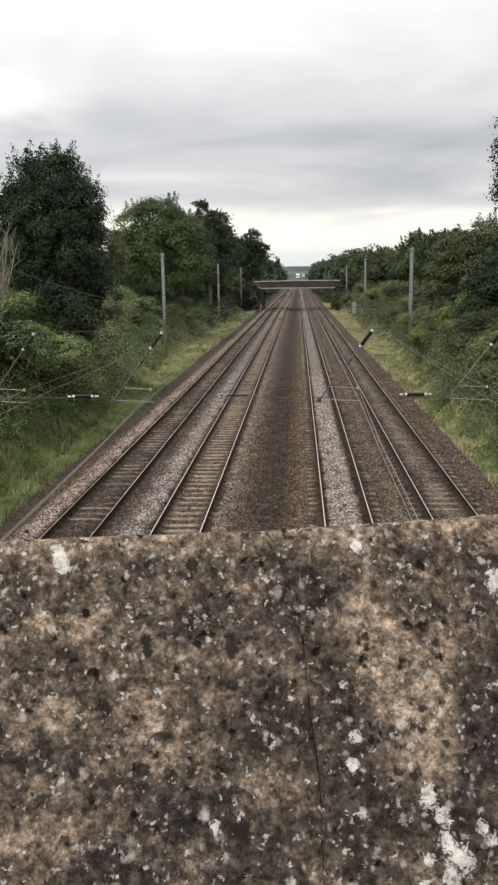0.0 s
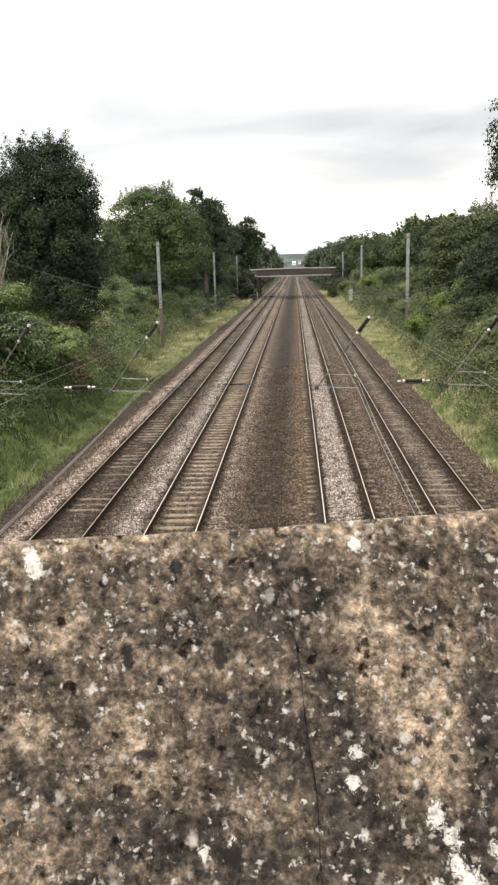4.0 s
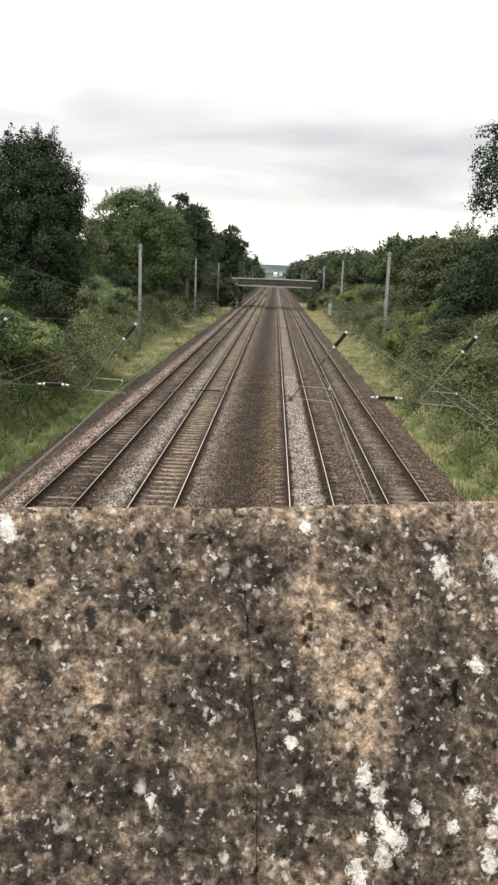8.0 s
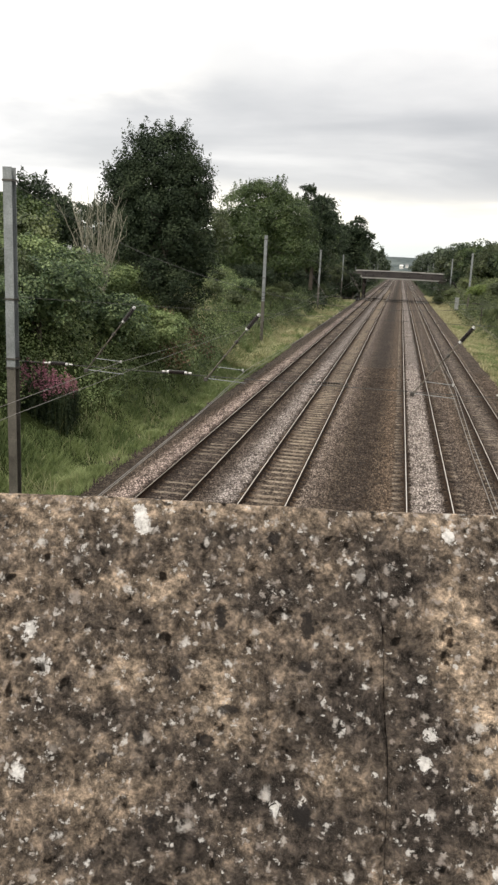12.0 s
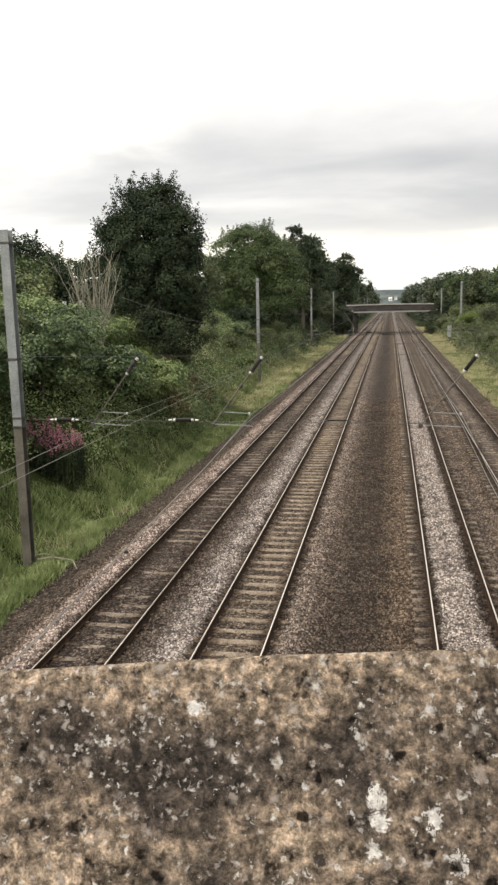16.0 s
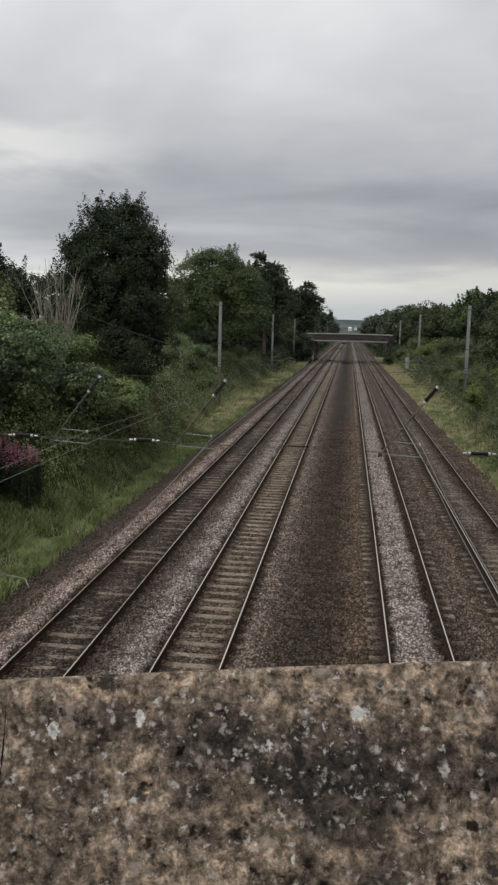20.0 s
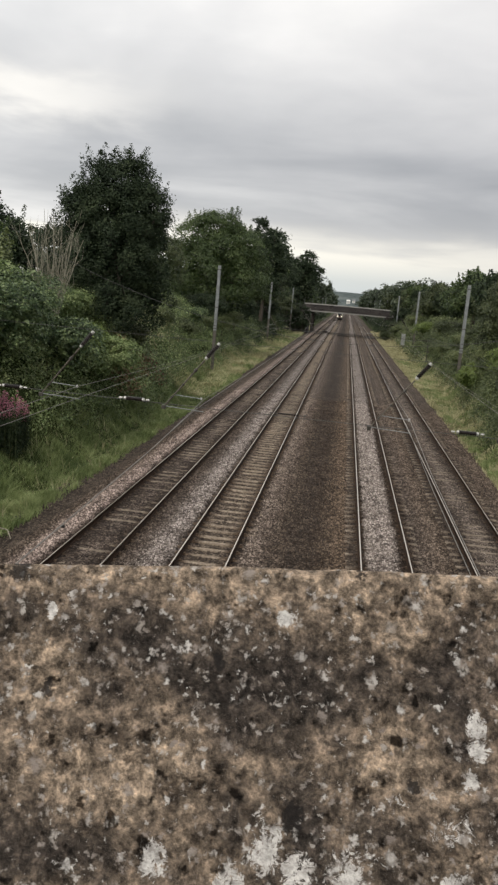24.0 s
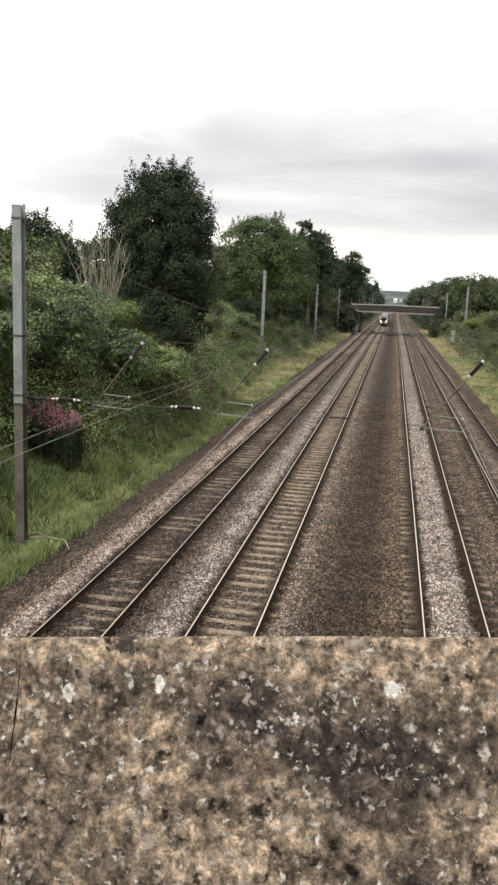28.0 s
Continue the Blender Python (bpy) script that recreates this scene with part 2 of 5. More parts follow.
INSULATOR = plain("brown_glazed_ceramic", (0.012, 0.010, 0.009), (0.03, 0.022, 0.018), 5, 0.25, 40, 0.0)
CAP = plain("pale_metal_cap", (0.45, 0.44, 0.42), (0.65, 0.64, 0.61), 5, 0.5, 40, 0.3)
COPPER = plain("weathered_copper_wire", (0.22, 0.205, 0.185), (0.36, 0.335, 0.30), 1.5, 0.45, 20, 0.6)
WIRE = plain("dark_steel_rope", (0.06, 0.06, 0.058), (0.12, 0.12, 0.115), 1.5, 0.6, 20, 0.4)


def sleeper_material(name, dark, pale):
    """Concrete soiled by brake dust beside the rails and by stains in between."""
    m, t = material(name)
    own, p = node(t, "ShaderNodeTexCoord").outputs["Object"], where(t)
    across = maths(t, "ABSOLUTE", node(t, "ShaderNodeSeparateXYZ", Vector=own).outputs[0])
    broad, grain, blot = noise_of(t, p, 1.6, 5, 0.6), noise_of(t, p, 34, 4, 0.7), noise_of(t, p, 9, 5, 0.7)
    off = maths(t, "ADD", maths(t, "ABSOLUTE", maths(t, "SUBTRACT", across, 0.7525)), maths(t, "MULTIPLY", maths(t, "SUBTRACT", blot, 0.5), 0.5))
    c = ramp(t, broad, [(0.3, dark), (0.68, pale)])
    c = mixed(t, 0.75, c, ramp(t, grain, [(0.32, (0.4, 0.4, 0.4)), (0.66, (1.4, 1.38, 1.35))]), "MULTIPLY")
    c = mixed(t, 0.8, c, ramp(t, blot, [(0.36, (0.45, 0.42, 0.4)), (0.56, (1.1, 1.1, 1.1))]), "MULTIPLY")
    c = mixed(t, 1.0, c, ramp(t, off, [(0.16, (0.34, 0.29, 0.26)), (0.42, (1, 1, 1))]), "MULTIPLY")
    finish(t, c, 0.88, grain, 0.5, 0.006, spec=0.2)
    return m


SLEEPER = sleeper_material("tan_stained_concrete", (0.185, 0.146, 0.112), (0.375, 0.312, 0.243))
SLEEPER_DIM = sleeper_material("dirty_concrete", (0.145, 0.117, 0.092), (0.30, 0.252, 0.20))
CONCRETE = plain("bridge_concrete", (0.30, 0.29, 0.27), (0.44, 0.43, 0.40), 0.6, 0.85, 8, 0.0, own=False)
GIRDER = plain("dull_brown_girder", (0.028, 0.024, 0.023), (0.066, 0.056, 0.053), 0.5, 0.7, 6, 0.1, own=False)
BRICK = plain("sooty_brick", (0.030, 0.025, 0.022), (0.06, 0.048, 0.041), 1.2, 0.9, 10, 0.0, own=False)
ASPHALT = plain("asphalt", (0.04, 0.04, 0.04), (0.065, 0.063, 0.06), 1.0, 0.9, 60, 0.0, own=False)
BARK = plain("grey_brown_bark", (0.055, 0.045, 0.035), (0.12, 0.10, 0.08), 3, 0.9, 25, 0.0)
DEADWOOD = plain("bleached_dead_wood", (0.19, 0.18, 0.135), (0.36, 0.335, 0.26), 2, 0.85, 20, 0.0)
LEAF_DARK = leafy("dark_green_leaves", (0.013, 0.023, 0.012), (0.029, 0.046, 0.023), (0.085, 0.112, 0.056), 0.7, 0.6, 0.2, 0.22)
LEAF_GREEN = leafy("fresh_green_leaves", (0.026, 0.045, 0.0155), (0.062, 0.098, 0.031), (0.17, 0.215, 0.080), 0.5)
LEAF_OLIVE = leafy("olive_green_leaves", (0.026, 0.039, 0.0150), (0.062, 0.082, 0.032), (0.155, 0.175, 0.078), 0.5)
LEAF_PALE = leafy("yellowish_green_leaves", (0.07, 0.105, 0.0252), (0.14, 0.196, 0.049), (0.266, 0.322, 0.098), 0.6)
LEAF_TEAL = leafy("deep_green_leaves", (0.018, 0.036, 0.016), (0.074, 0.118, 0.050), (0.34, 0.42, 0.19), 1.1)
BRAMBLE = leafy("bramble_leaves", (0.038, 0.055, 0.020), (0.105, 0.135, 0.052), (0.28, 0.315, 0.14), 0.45)
NETTLE = leafy("rank_green_leaves", (0.052, 0.084, 0.030), (0.155, 0.218, 0.080), (0.40, 0.465, 0.205), 0.6)
FAR_LEAF = leafy("distant_leaves", (0.028, 0.042, 0.026), (0.055, 0.076, 0.042), (0.10, 0.125, 0.068), 0.12)
GRASS = leafy("long_green_grass", (0.088, 0.128, 0.045), (0.215, 0.275, 0.105), (0.43, 0.48, 0.23), 0.5, 0.6, 0.3)
GRASS_DRY = leafy("dry_straw_grass", (0.20, 0.195, 0.092), (0.46, 0.43, 0.24), (0.76, 0.71, 0.47), 0.45, 0.7, 0.3)
FLOWER = leafy("pink_flower_petals", (0.28, 0.10, 0.15), (0.50, 0.20, 0.27), (0.70, 0.38, 0.44), 3, 0.6, 0.3)
RUSTY_BRACKEN = leafy("withered_brown_fronds", (0.091, 0.0585, 0.0325), (0.182, 0.117, 0.065), (0.286, 0.208, 0.117), 1.0, 0.7, 0.2)
# pale and bluish: distance haze is put into the hill's colour
HILL = plain("hazy_hillside", (0.07, 0.088, 0.09), (0.15, 0.172, 0.165), 0.012, 1.0, 0.06, 0.0, own=False, spec=0.0)
WHITE_WALL = plain("white_render", (0.68, 0.67, 0.64), (0.8, 0.79, 0.76), 0.5, 0.8, 4, 0.0)
ROOF_TILE = plain("brown_roof_tiles", (0.12, 0.085, 0.07), (0.22, 0.16, 0.13), 1, 0.85, 8, 0.0)
DARK_GLASS = plain("dark_window_glass", (0.008, 0.009, 0.010), (0.016, 0.017, 0.019), 2, 0.08, 20, 0.0, spec=0.7, bump=0.0)
TRAIN_MAROON = plain("dull_red_train_paint", (0.14, 0.05, 0.04), (0.20, 0.08, 0.06), 0.7, 0.4, 8, 0.0, bump=0.03)
TRAIN_CREAM = plain("cream_train_paint", (0.60, 0.54, 0.40), (0.70, 0.63, 0.48), 0.7, 0.4, 8, 0.0, bump=0.03)
TRAIN_GREY = plain("grey_train_paint", (0.16, 0.165, 0.17), (0.23, 0.235, 0.24), 0.7, 0.4, 8, 0.0, bump=0.03)
TRAIN_BLACK = plain("black_underframe", (0.012, 0.012, 0.012), (0.03, 0.028, 0.026), 2, 0.7, 20, 0.0)
GREY_BOX = plain("grey_painted_cabinet", (0.26, 0.275, 0.265), (0.36, 0.375, 0.36), 2, 0.6, 20, 0.0)


def lit(name, colour, strength):
    m, t = material(name)
    e = node(t, "ShaderNodeEmission", Color=(*colour, 1), Strength=strength)
    node(t, "ShaderNodeOutputMaterial", Surface=e.outputs[0])
    return m


HEADLIGHT = lit("lit_headlamp", (1.0, 0.93, 0.78), 2.5)


def coping_material():
    """Old concrete: tan and sooty patches, gritty aggregate, shade of hollows in the colour, small pale flecks."""
    m, t = material("weathered_aggregate_concrete")
    p = where(t)
    broad = noise_of(t, p, 13, 4, 0.6, 0.5)
    blot = noise_of(t, p, 38, 5, 0.68, 0.3)
    grit = noise_of(t, p, 170, 4, 0.75)
    fine = noise_of(t, p, 520, 3, 0.7)
    marks = node(t, "ShaderNodeAttribute")
    marks.attribute_name = "marks"
    mark = node(t, "ShaderNodeSeparateColor", Color=marks.outputs["Color"])
    key = maths(t, "ADD", maths(t, "SUBTRACT", maths(t, "ADD", maths(t, "MULTIPLY", broad, 0.44), maths(t, "MULTIPLY", blot, 0.52)), 0.0), maths(t, "SUBTRACT", mark.outputs[1], 0.5))
    c = ramp(t, key, [(0.36, (0.038, 0.031, 0.0262)), (0.46, (0.072, 0.058, 0.047)), (0.54, (0.118, 0.0925, 0.071)), (0.68, (0.225, 0.176, 0.132))])
    lump = noise_of(t, p, 88, 4, 0.7, 0.4)
    c = mixed(t, 0.95, c, ramp(t, lump, [(0.34, (0.30, 0.29, 0.285)), (0.5, (0.95, 0.95, 0.95)), (0.66, (2.1, 2.05, 2.0))]), "MULTIPLY")
    c = mixed(t, 0.85, c, ramp(t, grit, [(0.37, (0.30, 0.29, 0.28)), (0.5, (0.98, 0.98, 0.98)), (0.64, (1.85, 1.8, 1.76))]), "MULTIPLY")
    c = mixed(t, 0.7, c, ramp(t, fine, [(0.32, (0.6, 0.6, 0.6)), (0.68, (1.4, 1.4, 1.38))]), "MULTIPLY")
    peb = node(t, "ShaderNodeTexVoronoi", Vector=node(t, "ShaderNodeVectorMath", i0=p, i1=node(t, "ShaderNodeTexNoise", Vector=p, Scale=220.0).outputs["Color"]).outputs[0], Scale=105.0, Randomness=1.0)
    tone = node(t, "ShaderNodeSeparateColor", Color=peb.outputs["Color"])
    stone = maths(t, "MULTIPLY", ramp(t, tone.outputs[1], [(0.80, (0, 0, 0)), (0.86, (1, 1, 1))]), ramp(t, peb.outputs["Distance"], [(0.22, (1, 1, 1)), (0.42, (0, 0, 0))]))
    c = mixed(t, maths(t, "MULTIPLY", stone, 0.75), c, ramp(t, tone.outputs[2], [(0.0, (0.26, 0.19, 0.15)), (0.35, (0.36, 0.33, 0.29)), (0.7, (0.10, 0.082, 0.07)), (1.0, (0.55, 0.52, 0.48))]))
    shift = node(t, "ShaderNodeVectorMath", i0=node(t, "ShaderNodeTexNoise", Vector=p, Scale=150.0, Detail=4.0, Roughness=0.7).outputs["Color"], i1=(0.014, 0.014, 0.014))
    shift.operation = "MULTIPLY"
    warp = node(t, "ShaderNodeVectorMath", i0=p, i1=shift.outputs[0])
    where_more = maths(t, "ADD", maths(t, "MULTIPLY", maths(t, "SUBTRACT", noise_of(t, p, 10, 2, 0.5), 0.5), 0.5), maths(t, "MULTIPLY", mark.outputs[2], 0.10))
    for scale, rare, size in ((58.0, 0.84, 0.19), (115.0, 0.71, 0.27), (230.0, 0.66, 0.36)):
        cell = node(t, "ShaderNodeTexVoronoi", Vector=warp.outputs[0], Scale=scale, Randomness=1.0)
        pick = node(t, "ShaderNodeSeparateColor", Color=cell.outputs["Color"])
        here = ramp(t, maths(t, "ADD", pick.outputs[0], where_more), [(rare, (0, 0, 0)), (rare + 0.04, (1, 1, 1))])
        disc = ramp(t, maths(t, "DIVIDE", cell.outputs["Distance"], maths(t, "ADD", 0.35, pick.outputs[1])), [(size * 0.55, (1, 1, 1)), (size * 1.4, (0, 0, 0))])
        c = mixed(t, maths(t, "MULTIPLY", maths(t, "MULTIPLY", here, disc), 0.85), c, ramp(t, pick.outputs[2], [(0.0, (0.24, 0.20, 0.175)), (0.5, (0.38, 0.345, 0.31)), (1.0, (0.62, 0.595, 0.56))]))
    ragged = maths(t, "MULTIPLY", maths(t, "SUBTRACT", noise_of(t, p, 150, 6, 0.82, 1.0), 0.5), 5.6)
    c = mixed(t, ramp(t, maths(t, "ADD", mark.outputs[0], maths(t, "MULTIPLY", ragged, maths(t, "MULTIPLY", mark.outputs[0], 2.0, True))), [(0.50, (0, 0, 0)), (0.60, (1, 1, 1))]), c, ramp(t, grit, [(0.35, (0.28, 0.26, 0.24)), (0.60, (0.68, 0.655, 0.62))]))
    # shade inside small hollows put into the colour; none is modelled
    pock_shade = ramp(t, noise_of(t, p, 82, 3, 0.55, 0.2), [(0.31, (0.12, 0.11, 0.10)), (0.39, (1, 1, 1))])
    c = mixed(t, 1.0, c, pock_shade, "MULTIPLY")
    hole_shade = maths(t, "ADD", marks.outputs["Alpha"], maths(t, "MULTIPLY", maths(t, "SUBTRACT", noise_of(t, p, 150, 5, 0.75, 0.6), 0.5), maths(t, "MULTIPLY", marks.outputs["Alpha"], 4.5)))
    c = mixed(t, ramp(t, hole_shade, [(0.38, (0, 0, 0)), (0.62, (1, 1, 1))]), c, mixed(t, 0.12, (0.017, 0.015, 0.014), c))
    h = maths(t, "ADD", maths(t, "MULTIPLY", blot, 0.7), maths(t, "ADD", maths(t, "MULTIPLY", grit, 0.6), maths(t, "MULTIPLY", fine, 0.3)))
    finish(t, c, 0.93, h, 0.8, 0.004, spec=0.15)
    return m


COPING = coping_material()

# ---- building helpers ----
rng = np.random.default_rng(7)


def lattice(x, y, scale, seed=0):
    """Smooth value noise in 0..1 at points x, y (metres), for cells of the given size."""
    x, y = np.asarray(x, float) / scale, np.asarray(y, float) / scale
    xi, yi = np.floor(x).astype(np.int64), np.floor(y).astype(np.int64)
    fx, fy = x - xi, y - yi
    fx, fy = fx * fx * (3 - 2 * fx), fy * fy * (3 - 2 * fy)

    def h(a, b):
        n = (a * 374761393 + b * 668265263 + seed * 974711) & 0x7FFFFFFF
        n = ((n ^ (n >> 13)) * 1274126177) & 0x7FFFFFFF
        return ((n ^ (n >> 16)) & 0xFFFF) / 65535.0

    return (h(xi, yi) * (1 - fx) + h(xi + 1, yi) * fx) * (1 - fy) + (h(xi, yi + 1) * (1 - fx) + h(xi + 1, yi + 1) * fx) * fy


def mesh_of(name, verts, faces, mats, index=None, smooth=False):
    """A mesh from arrays: verts (n, 3), faces (m, 3 or 4)."""
    verts, faces = np.ascontiguousarray(verts, np.float32), np.ascontiguousarray(faces, np.int32)
    me = bpy.data.meshes.new(name)
    k = faces.shape[1]
    me.vertices.add(len(verts))
    me.vertices.foreach_set("co", verts.ravel())
    me.loops.add(faces.size)
    me.loops.foreach_set("vertex_index", faces.ravel())
    me.polygons.add(len(faces))
    me.polygons.foreach_set("loop_start", np.arange(0, faces.size, k, dtype=np.int32))
    if index is not None:
        me.polygons.foreach_set("material_index", np.ascontiguousarray(index, np.int32))
    me.polygons.foreach_set("use_smooth", np.full(len(faces), smooth))
    for m in mats if isinstance(mats, (list, tuple)) else [mats]:
        me.materials.append(m)
    me.update(calc_edges=True)
    return me


def thing(name, label, category, group="", kind="", m=None):
    """An empty at a thing's base, to carry its parts."""
    ob = new(name)
    ob.empty_display_size = 0.2
    if m is not None:
        ob.matrix_basis = m
    return tagged(ob, label, category, group, kind)


def child(name, me, parent, label=""):
    ob = new(name, me)
    ob.parent = parent
    return tagged(ob, label)


def part(name, bm, mat, parent, label="", smooth=False):
    """Links a bmesh as one mesh object under a thing or part."""
    me = bpy.data.meshes.new(name)
    for f in bm.faces:
        f.smooth = smooth
    bm.to_mesh(me)
    bm.free()
    me.materials.append(mat)
    return child(name, me, parent, label) if parent else new(name, me)


def box(bm, x0, x1, y0, y1, z0, z1, bevel=0.0):
    made = bmesh.ops.create_cube(bm, size=1.0, matrix=Matrix.LocRotScale(((x0 + x1) / 2, (y0 + y1) / 2, (z0 + z1) / 2), None, (x1 - x0, y1 - y0, z1 - z0)))
    if bevel:
        edges = list({e for v in made["verts"] for e in v.link_edges})
        bmesh.ops.bevel(bm, geom=edges, offset=bevel, segments=1, affect="EDGES")
    return bm


def boxed(*a, bevel=0.0):
    return box(bmesh.new(), *a, bevel=bevel)


def tube(bm, points, radii, sides=8):
    """A swept tube through points, with a radius at each."""
    points = [Vector(p) for p in points]
    rings = []
    for i, p in enumerate(points):
        d = (points[min(i + 1, len(points) - 1)] - points[max(i - 1, 0)]).normalized()
        a = d.cross((0, 0, 1) if abs(d.z) < 0.9 else (1, 0, 0)).normalized()
        b = d.cross(a)
        r = radii[i] if isinstance(radii, (list, tuple)) else radii
        rings.append([bm.verts.new(p + (a * math.cos(2 * math.pi * k / sides) + b * math.sin(2 * math.pi * k / sides)) * r) for k in range(sides)])
    for u, v in zip(rings, rings[1:]):
        for k in range(sides):
            bm.faces.new((u[k], u[(k + 1) % sides], v[(k + 1) % sides], v[k]))
    bm.faces.new(rings[0])
    bm.faces.new(rings[-1][::-1])
    return bm


def tubed(points, radii, sides=8):
    return tube(bmesh.new(), points, radii, sides)


def grid_mesh(name, xs, ys, zf, mats, matf=None, smooth=True):
    """A height sheet over the lines xs and ys."""
    X, Y = np.meshgrid(xs, ys)
    Z = zf(X, Y)
    n, m = len(xs), len(ys)
    i = np.arange(n * m).reshape(m, n)
    F = np.stack([i[:-1, :-1], i[:-1, 1:], i[1:, 1:], i[1:, :-1]], -1).reshape(-1, 4)
    V = np.stack([X, Y, Z], -1).reshape(-1, 3)
    idx = None
    if matf is not None:
        c = V[F].mean(1)
        idx = matf(c[:, 0], c[:, 1])
    return mesh_of(name, V, F, mats, idx, smooth)


def spread(n):
    """Unit vectors evenly at random."""
    v = rng.normal(size=(n, 3))
    return v / np.linalg.norm(v, axis=1)[:, None]


def leaf_arrays(c, size, up=0.4, wide=0.32, fold=0.12, nrm=None):
    """Folded leaves at the points c, facing at random or along nrm: verts and triangles."""
    n = len(c)
    if nrm is None:
        nrm = spread(n)
        nrm[:, 2] = np.abs(nrm[:, 2]) * (1 + up) + up * 0.5
    nrm /= np.linalg.norm(nrm, axis=1)[:, None]
    t = np.cross(nrm, spread(n))
    t /= np.linalg.norm(t, axis=1)[:, None] + 1e-9
    b = np.cross(nrm, t)
    s = np.broadcast_to(np.asarray(size, float), (n,))[:, None]
    lift = nrm * s * fold
    V = np.stack([c - t * s * 0.5, c + b * s * wide + lift, c + t * s * 0.5, c - b * s * wide + lift], 1).reshape(-1, 3)
    k = np.arange(n)[:, None] * 4
    F = np.concatenate([k + [0, 2, 1], k + [0, 3, 2]], 1).reshape(-1, 3)
    return V, F


def blade_arrays(c, height, width, lean=0.35):
    """Grass blades rooted at the points c: each a bent, tapering strip of three triangles."""
    n = len(c)
    a = rng.uniform(0, 2 * np.pi, n)
    side = np.stack([np.cos(a), np.sin(a), 0 * a], 1)
    b = rng.uniform(0, 2 * np.pi, n)
    bend = np.stack([np.cos(b), np.sin(b), 0 * b], 1) * (rng.uniform(0.2, 1, n) * lean)[:, None]
    h, w = np.asarray(height)[:, None] * np.ones((n, 1)), np.asarray(width) * np.ones((n, 1))
    mid = c + bend * h * 0.35 + [0, 0, 1] * h * 0.55
    tip = c + bend * h + [0, 0, 1] * h * rng.uniform(0.8, 1, (n, 1))
    V = np.stack([c - side * w / 2, c + side * w / 2, mid - side * w * 0.4, mid + side * w * 0.4, tip], 1).reshape(-1, 3)
    k = np.arange(n)[:, None] * 5
    F = np.concatenate([k + [0, 1, 3], k + [0, 3, 2], k + [2, 3, 4]], 1).reshape(-1, 3)
    return V, F


# ---- the lie of the land ----
TRACKS = (-3.303, 0.0, 5.374, 8.83)
RAIL = 0.7525
NEAR_BRIDGE = 204.0


def step(v, a, b):
    s = np.clip((v - a) / (b - a), 0, 1)
    return s * s * (3 - 2 * s)


def toes(x, y):
    """Distance up each slope from its foot, which draws back from the line beyond the first masts."""
    left = np.clip(-x - 8.2 - 1.5 * step(y, 50, 78) + 0.7 * np.exp(-(((y - 34) / 6.5) ** 2)) - (lattice(0 * x, y, 18, 8) - 0.5) * 1.2, 0, None)
    right = np.clip(x - 11.9 - 1.9 * step(y, 34, 82) - (lattice(0 * x, y, 15, 9) - 0.5) * 1.0, 0, None)
    return left, right


def land(x, y):
    """Height of the ground: a cutting with the railway at its foot, fields beyond."""
    x, y = np.asarray(x, float), np.asarray(y, float)
    wob = (lattice(x, y, 7.0, 3) - 0.5) * 1.3 + (lattice(x, y, 2.2, 5) - 0.5) * 0.45
    left, right = toes(x, y)
    top = 6.2 - 2.6 * step(y, 210, 420) - 1.6 * step(y, 500, 900)
    zl, zr = top * step(left, -1.6, 6.8), top * step(right, -1.6, 7.2)
    zl, zr = zl - top * step(0, -1.6, 6.8) * np.clip(1 - left / 3, 0, 1), zr - top * step(0, -1.6, 7.2) * np.clip(1 - right / 3, 0, 1)
    away = np.maximum(left, right)
    near = np.clip(away / 3.0, 0, 1)
    far = step(np.hypot(x, y), 700, 3200) * 14 * lattice(x, y, 900, 4)
    hollow = 1.25 * np.exp(-(((x + 10.7) / 1.3) ** 2) - ((y - 29.3) / 2.2) ** 2)
    return -0.62 - hollow + zl + zr + wob * near * (1 - step(np.hypot(x, y), 250, 500) * 0.6) + far * step(away, 10, 60)


def bands(*spans):
    """Grid lines from (start, end, step) spans."""
    return np.unique(np.round(np.concatenate([np.arange(a, b, s) for a, b, s in spans]), 3))


gx = bands((-3000, -300, 150), (-300, -60, 15), (-60, -30, 2), (-30, 34, 0.6), (34, 70, 3), (70, 300, 20), (300, 3001, 150))
gy = bands((-600, -60, 40), (-60, 0, 3), (0, 120, 0.8), (120, 260, 2), (260, 700, 8), (700, 4001, 100))
ground = tagged(new("ground", grid_mesh("ground", gx, gy, land, GROUND)), "rough grassy ground and cutting slopes", "ground", kind="structure")

# ---- ballast bed ----


def bed(x, y):
    """Height of the ballast: shoulders, cribs and heaped strips."""
    z = -0.215 + (lattice(x, y, 0.16, 11) - 0.5) * 0.05 + (lattice(x, y, 1.1, 12) - 0.5) * 0.05
    z = z - 0.31 * step(-x, 5.15, 6.4) - 0.28 * step(x, 10.6, 11.8) - 0.5 * (step(-x, 7.2, 7.6) + step(x, 12.3, 12.7))
    z = z + 0.055 * step(x, 4.72, 4.82) * (1 - step(x, 5.93, 6.03))
    z = z + 0.05 * step(x, -1.95, -1.6) * (1 - step(x, -1.15, -0.95)) + 0.04 * step(-x, 4.2, 4.4) * (1 - step(-x, 5.0, 5.3))
    for tx, fill in zip(TRACKS, (0.020, 0.022, 0.0, 0.030)):
        z = z + fill * (1 - step(np.abs(x - tx), 0.62, 1.2))
    for tx in TRACKS[:2]:
        o = np.abs(x - tx)
        z = z + 0.058 * step(o, 0.90, 1.04) * (1 - step(o, 1.5, 1.75))
    z = z - 0.05 * step(x, 1.3, 2.2) * (1 - step(x, 3.2, 4.1))
    return z


bx = bands((-7.6, 12.81, 0.1))
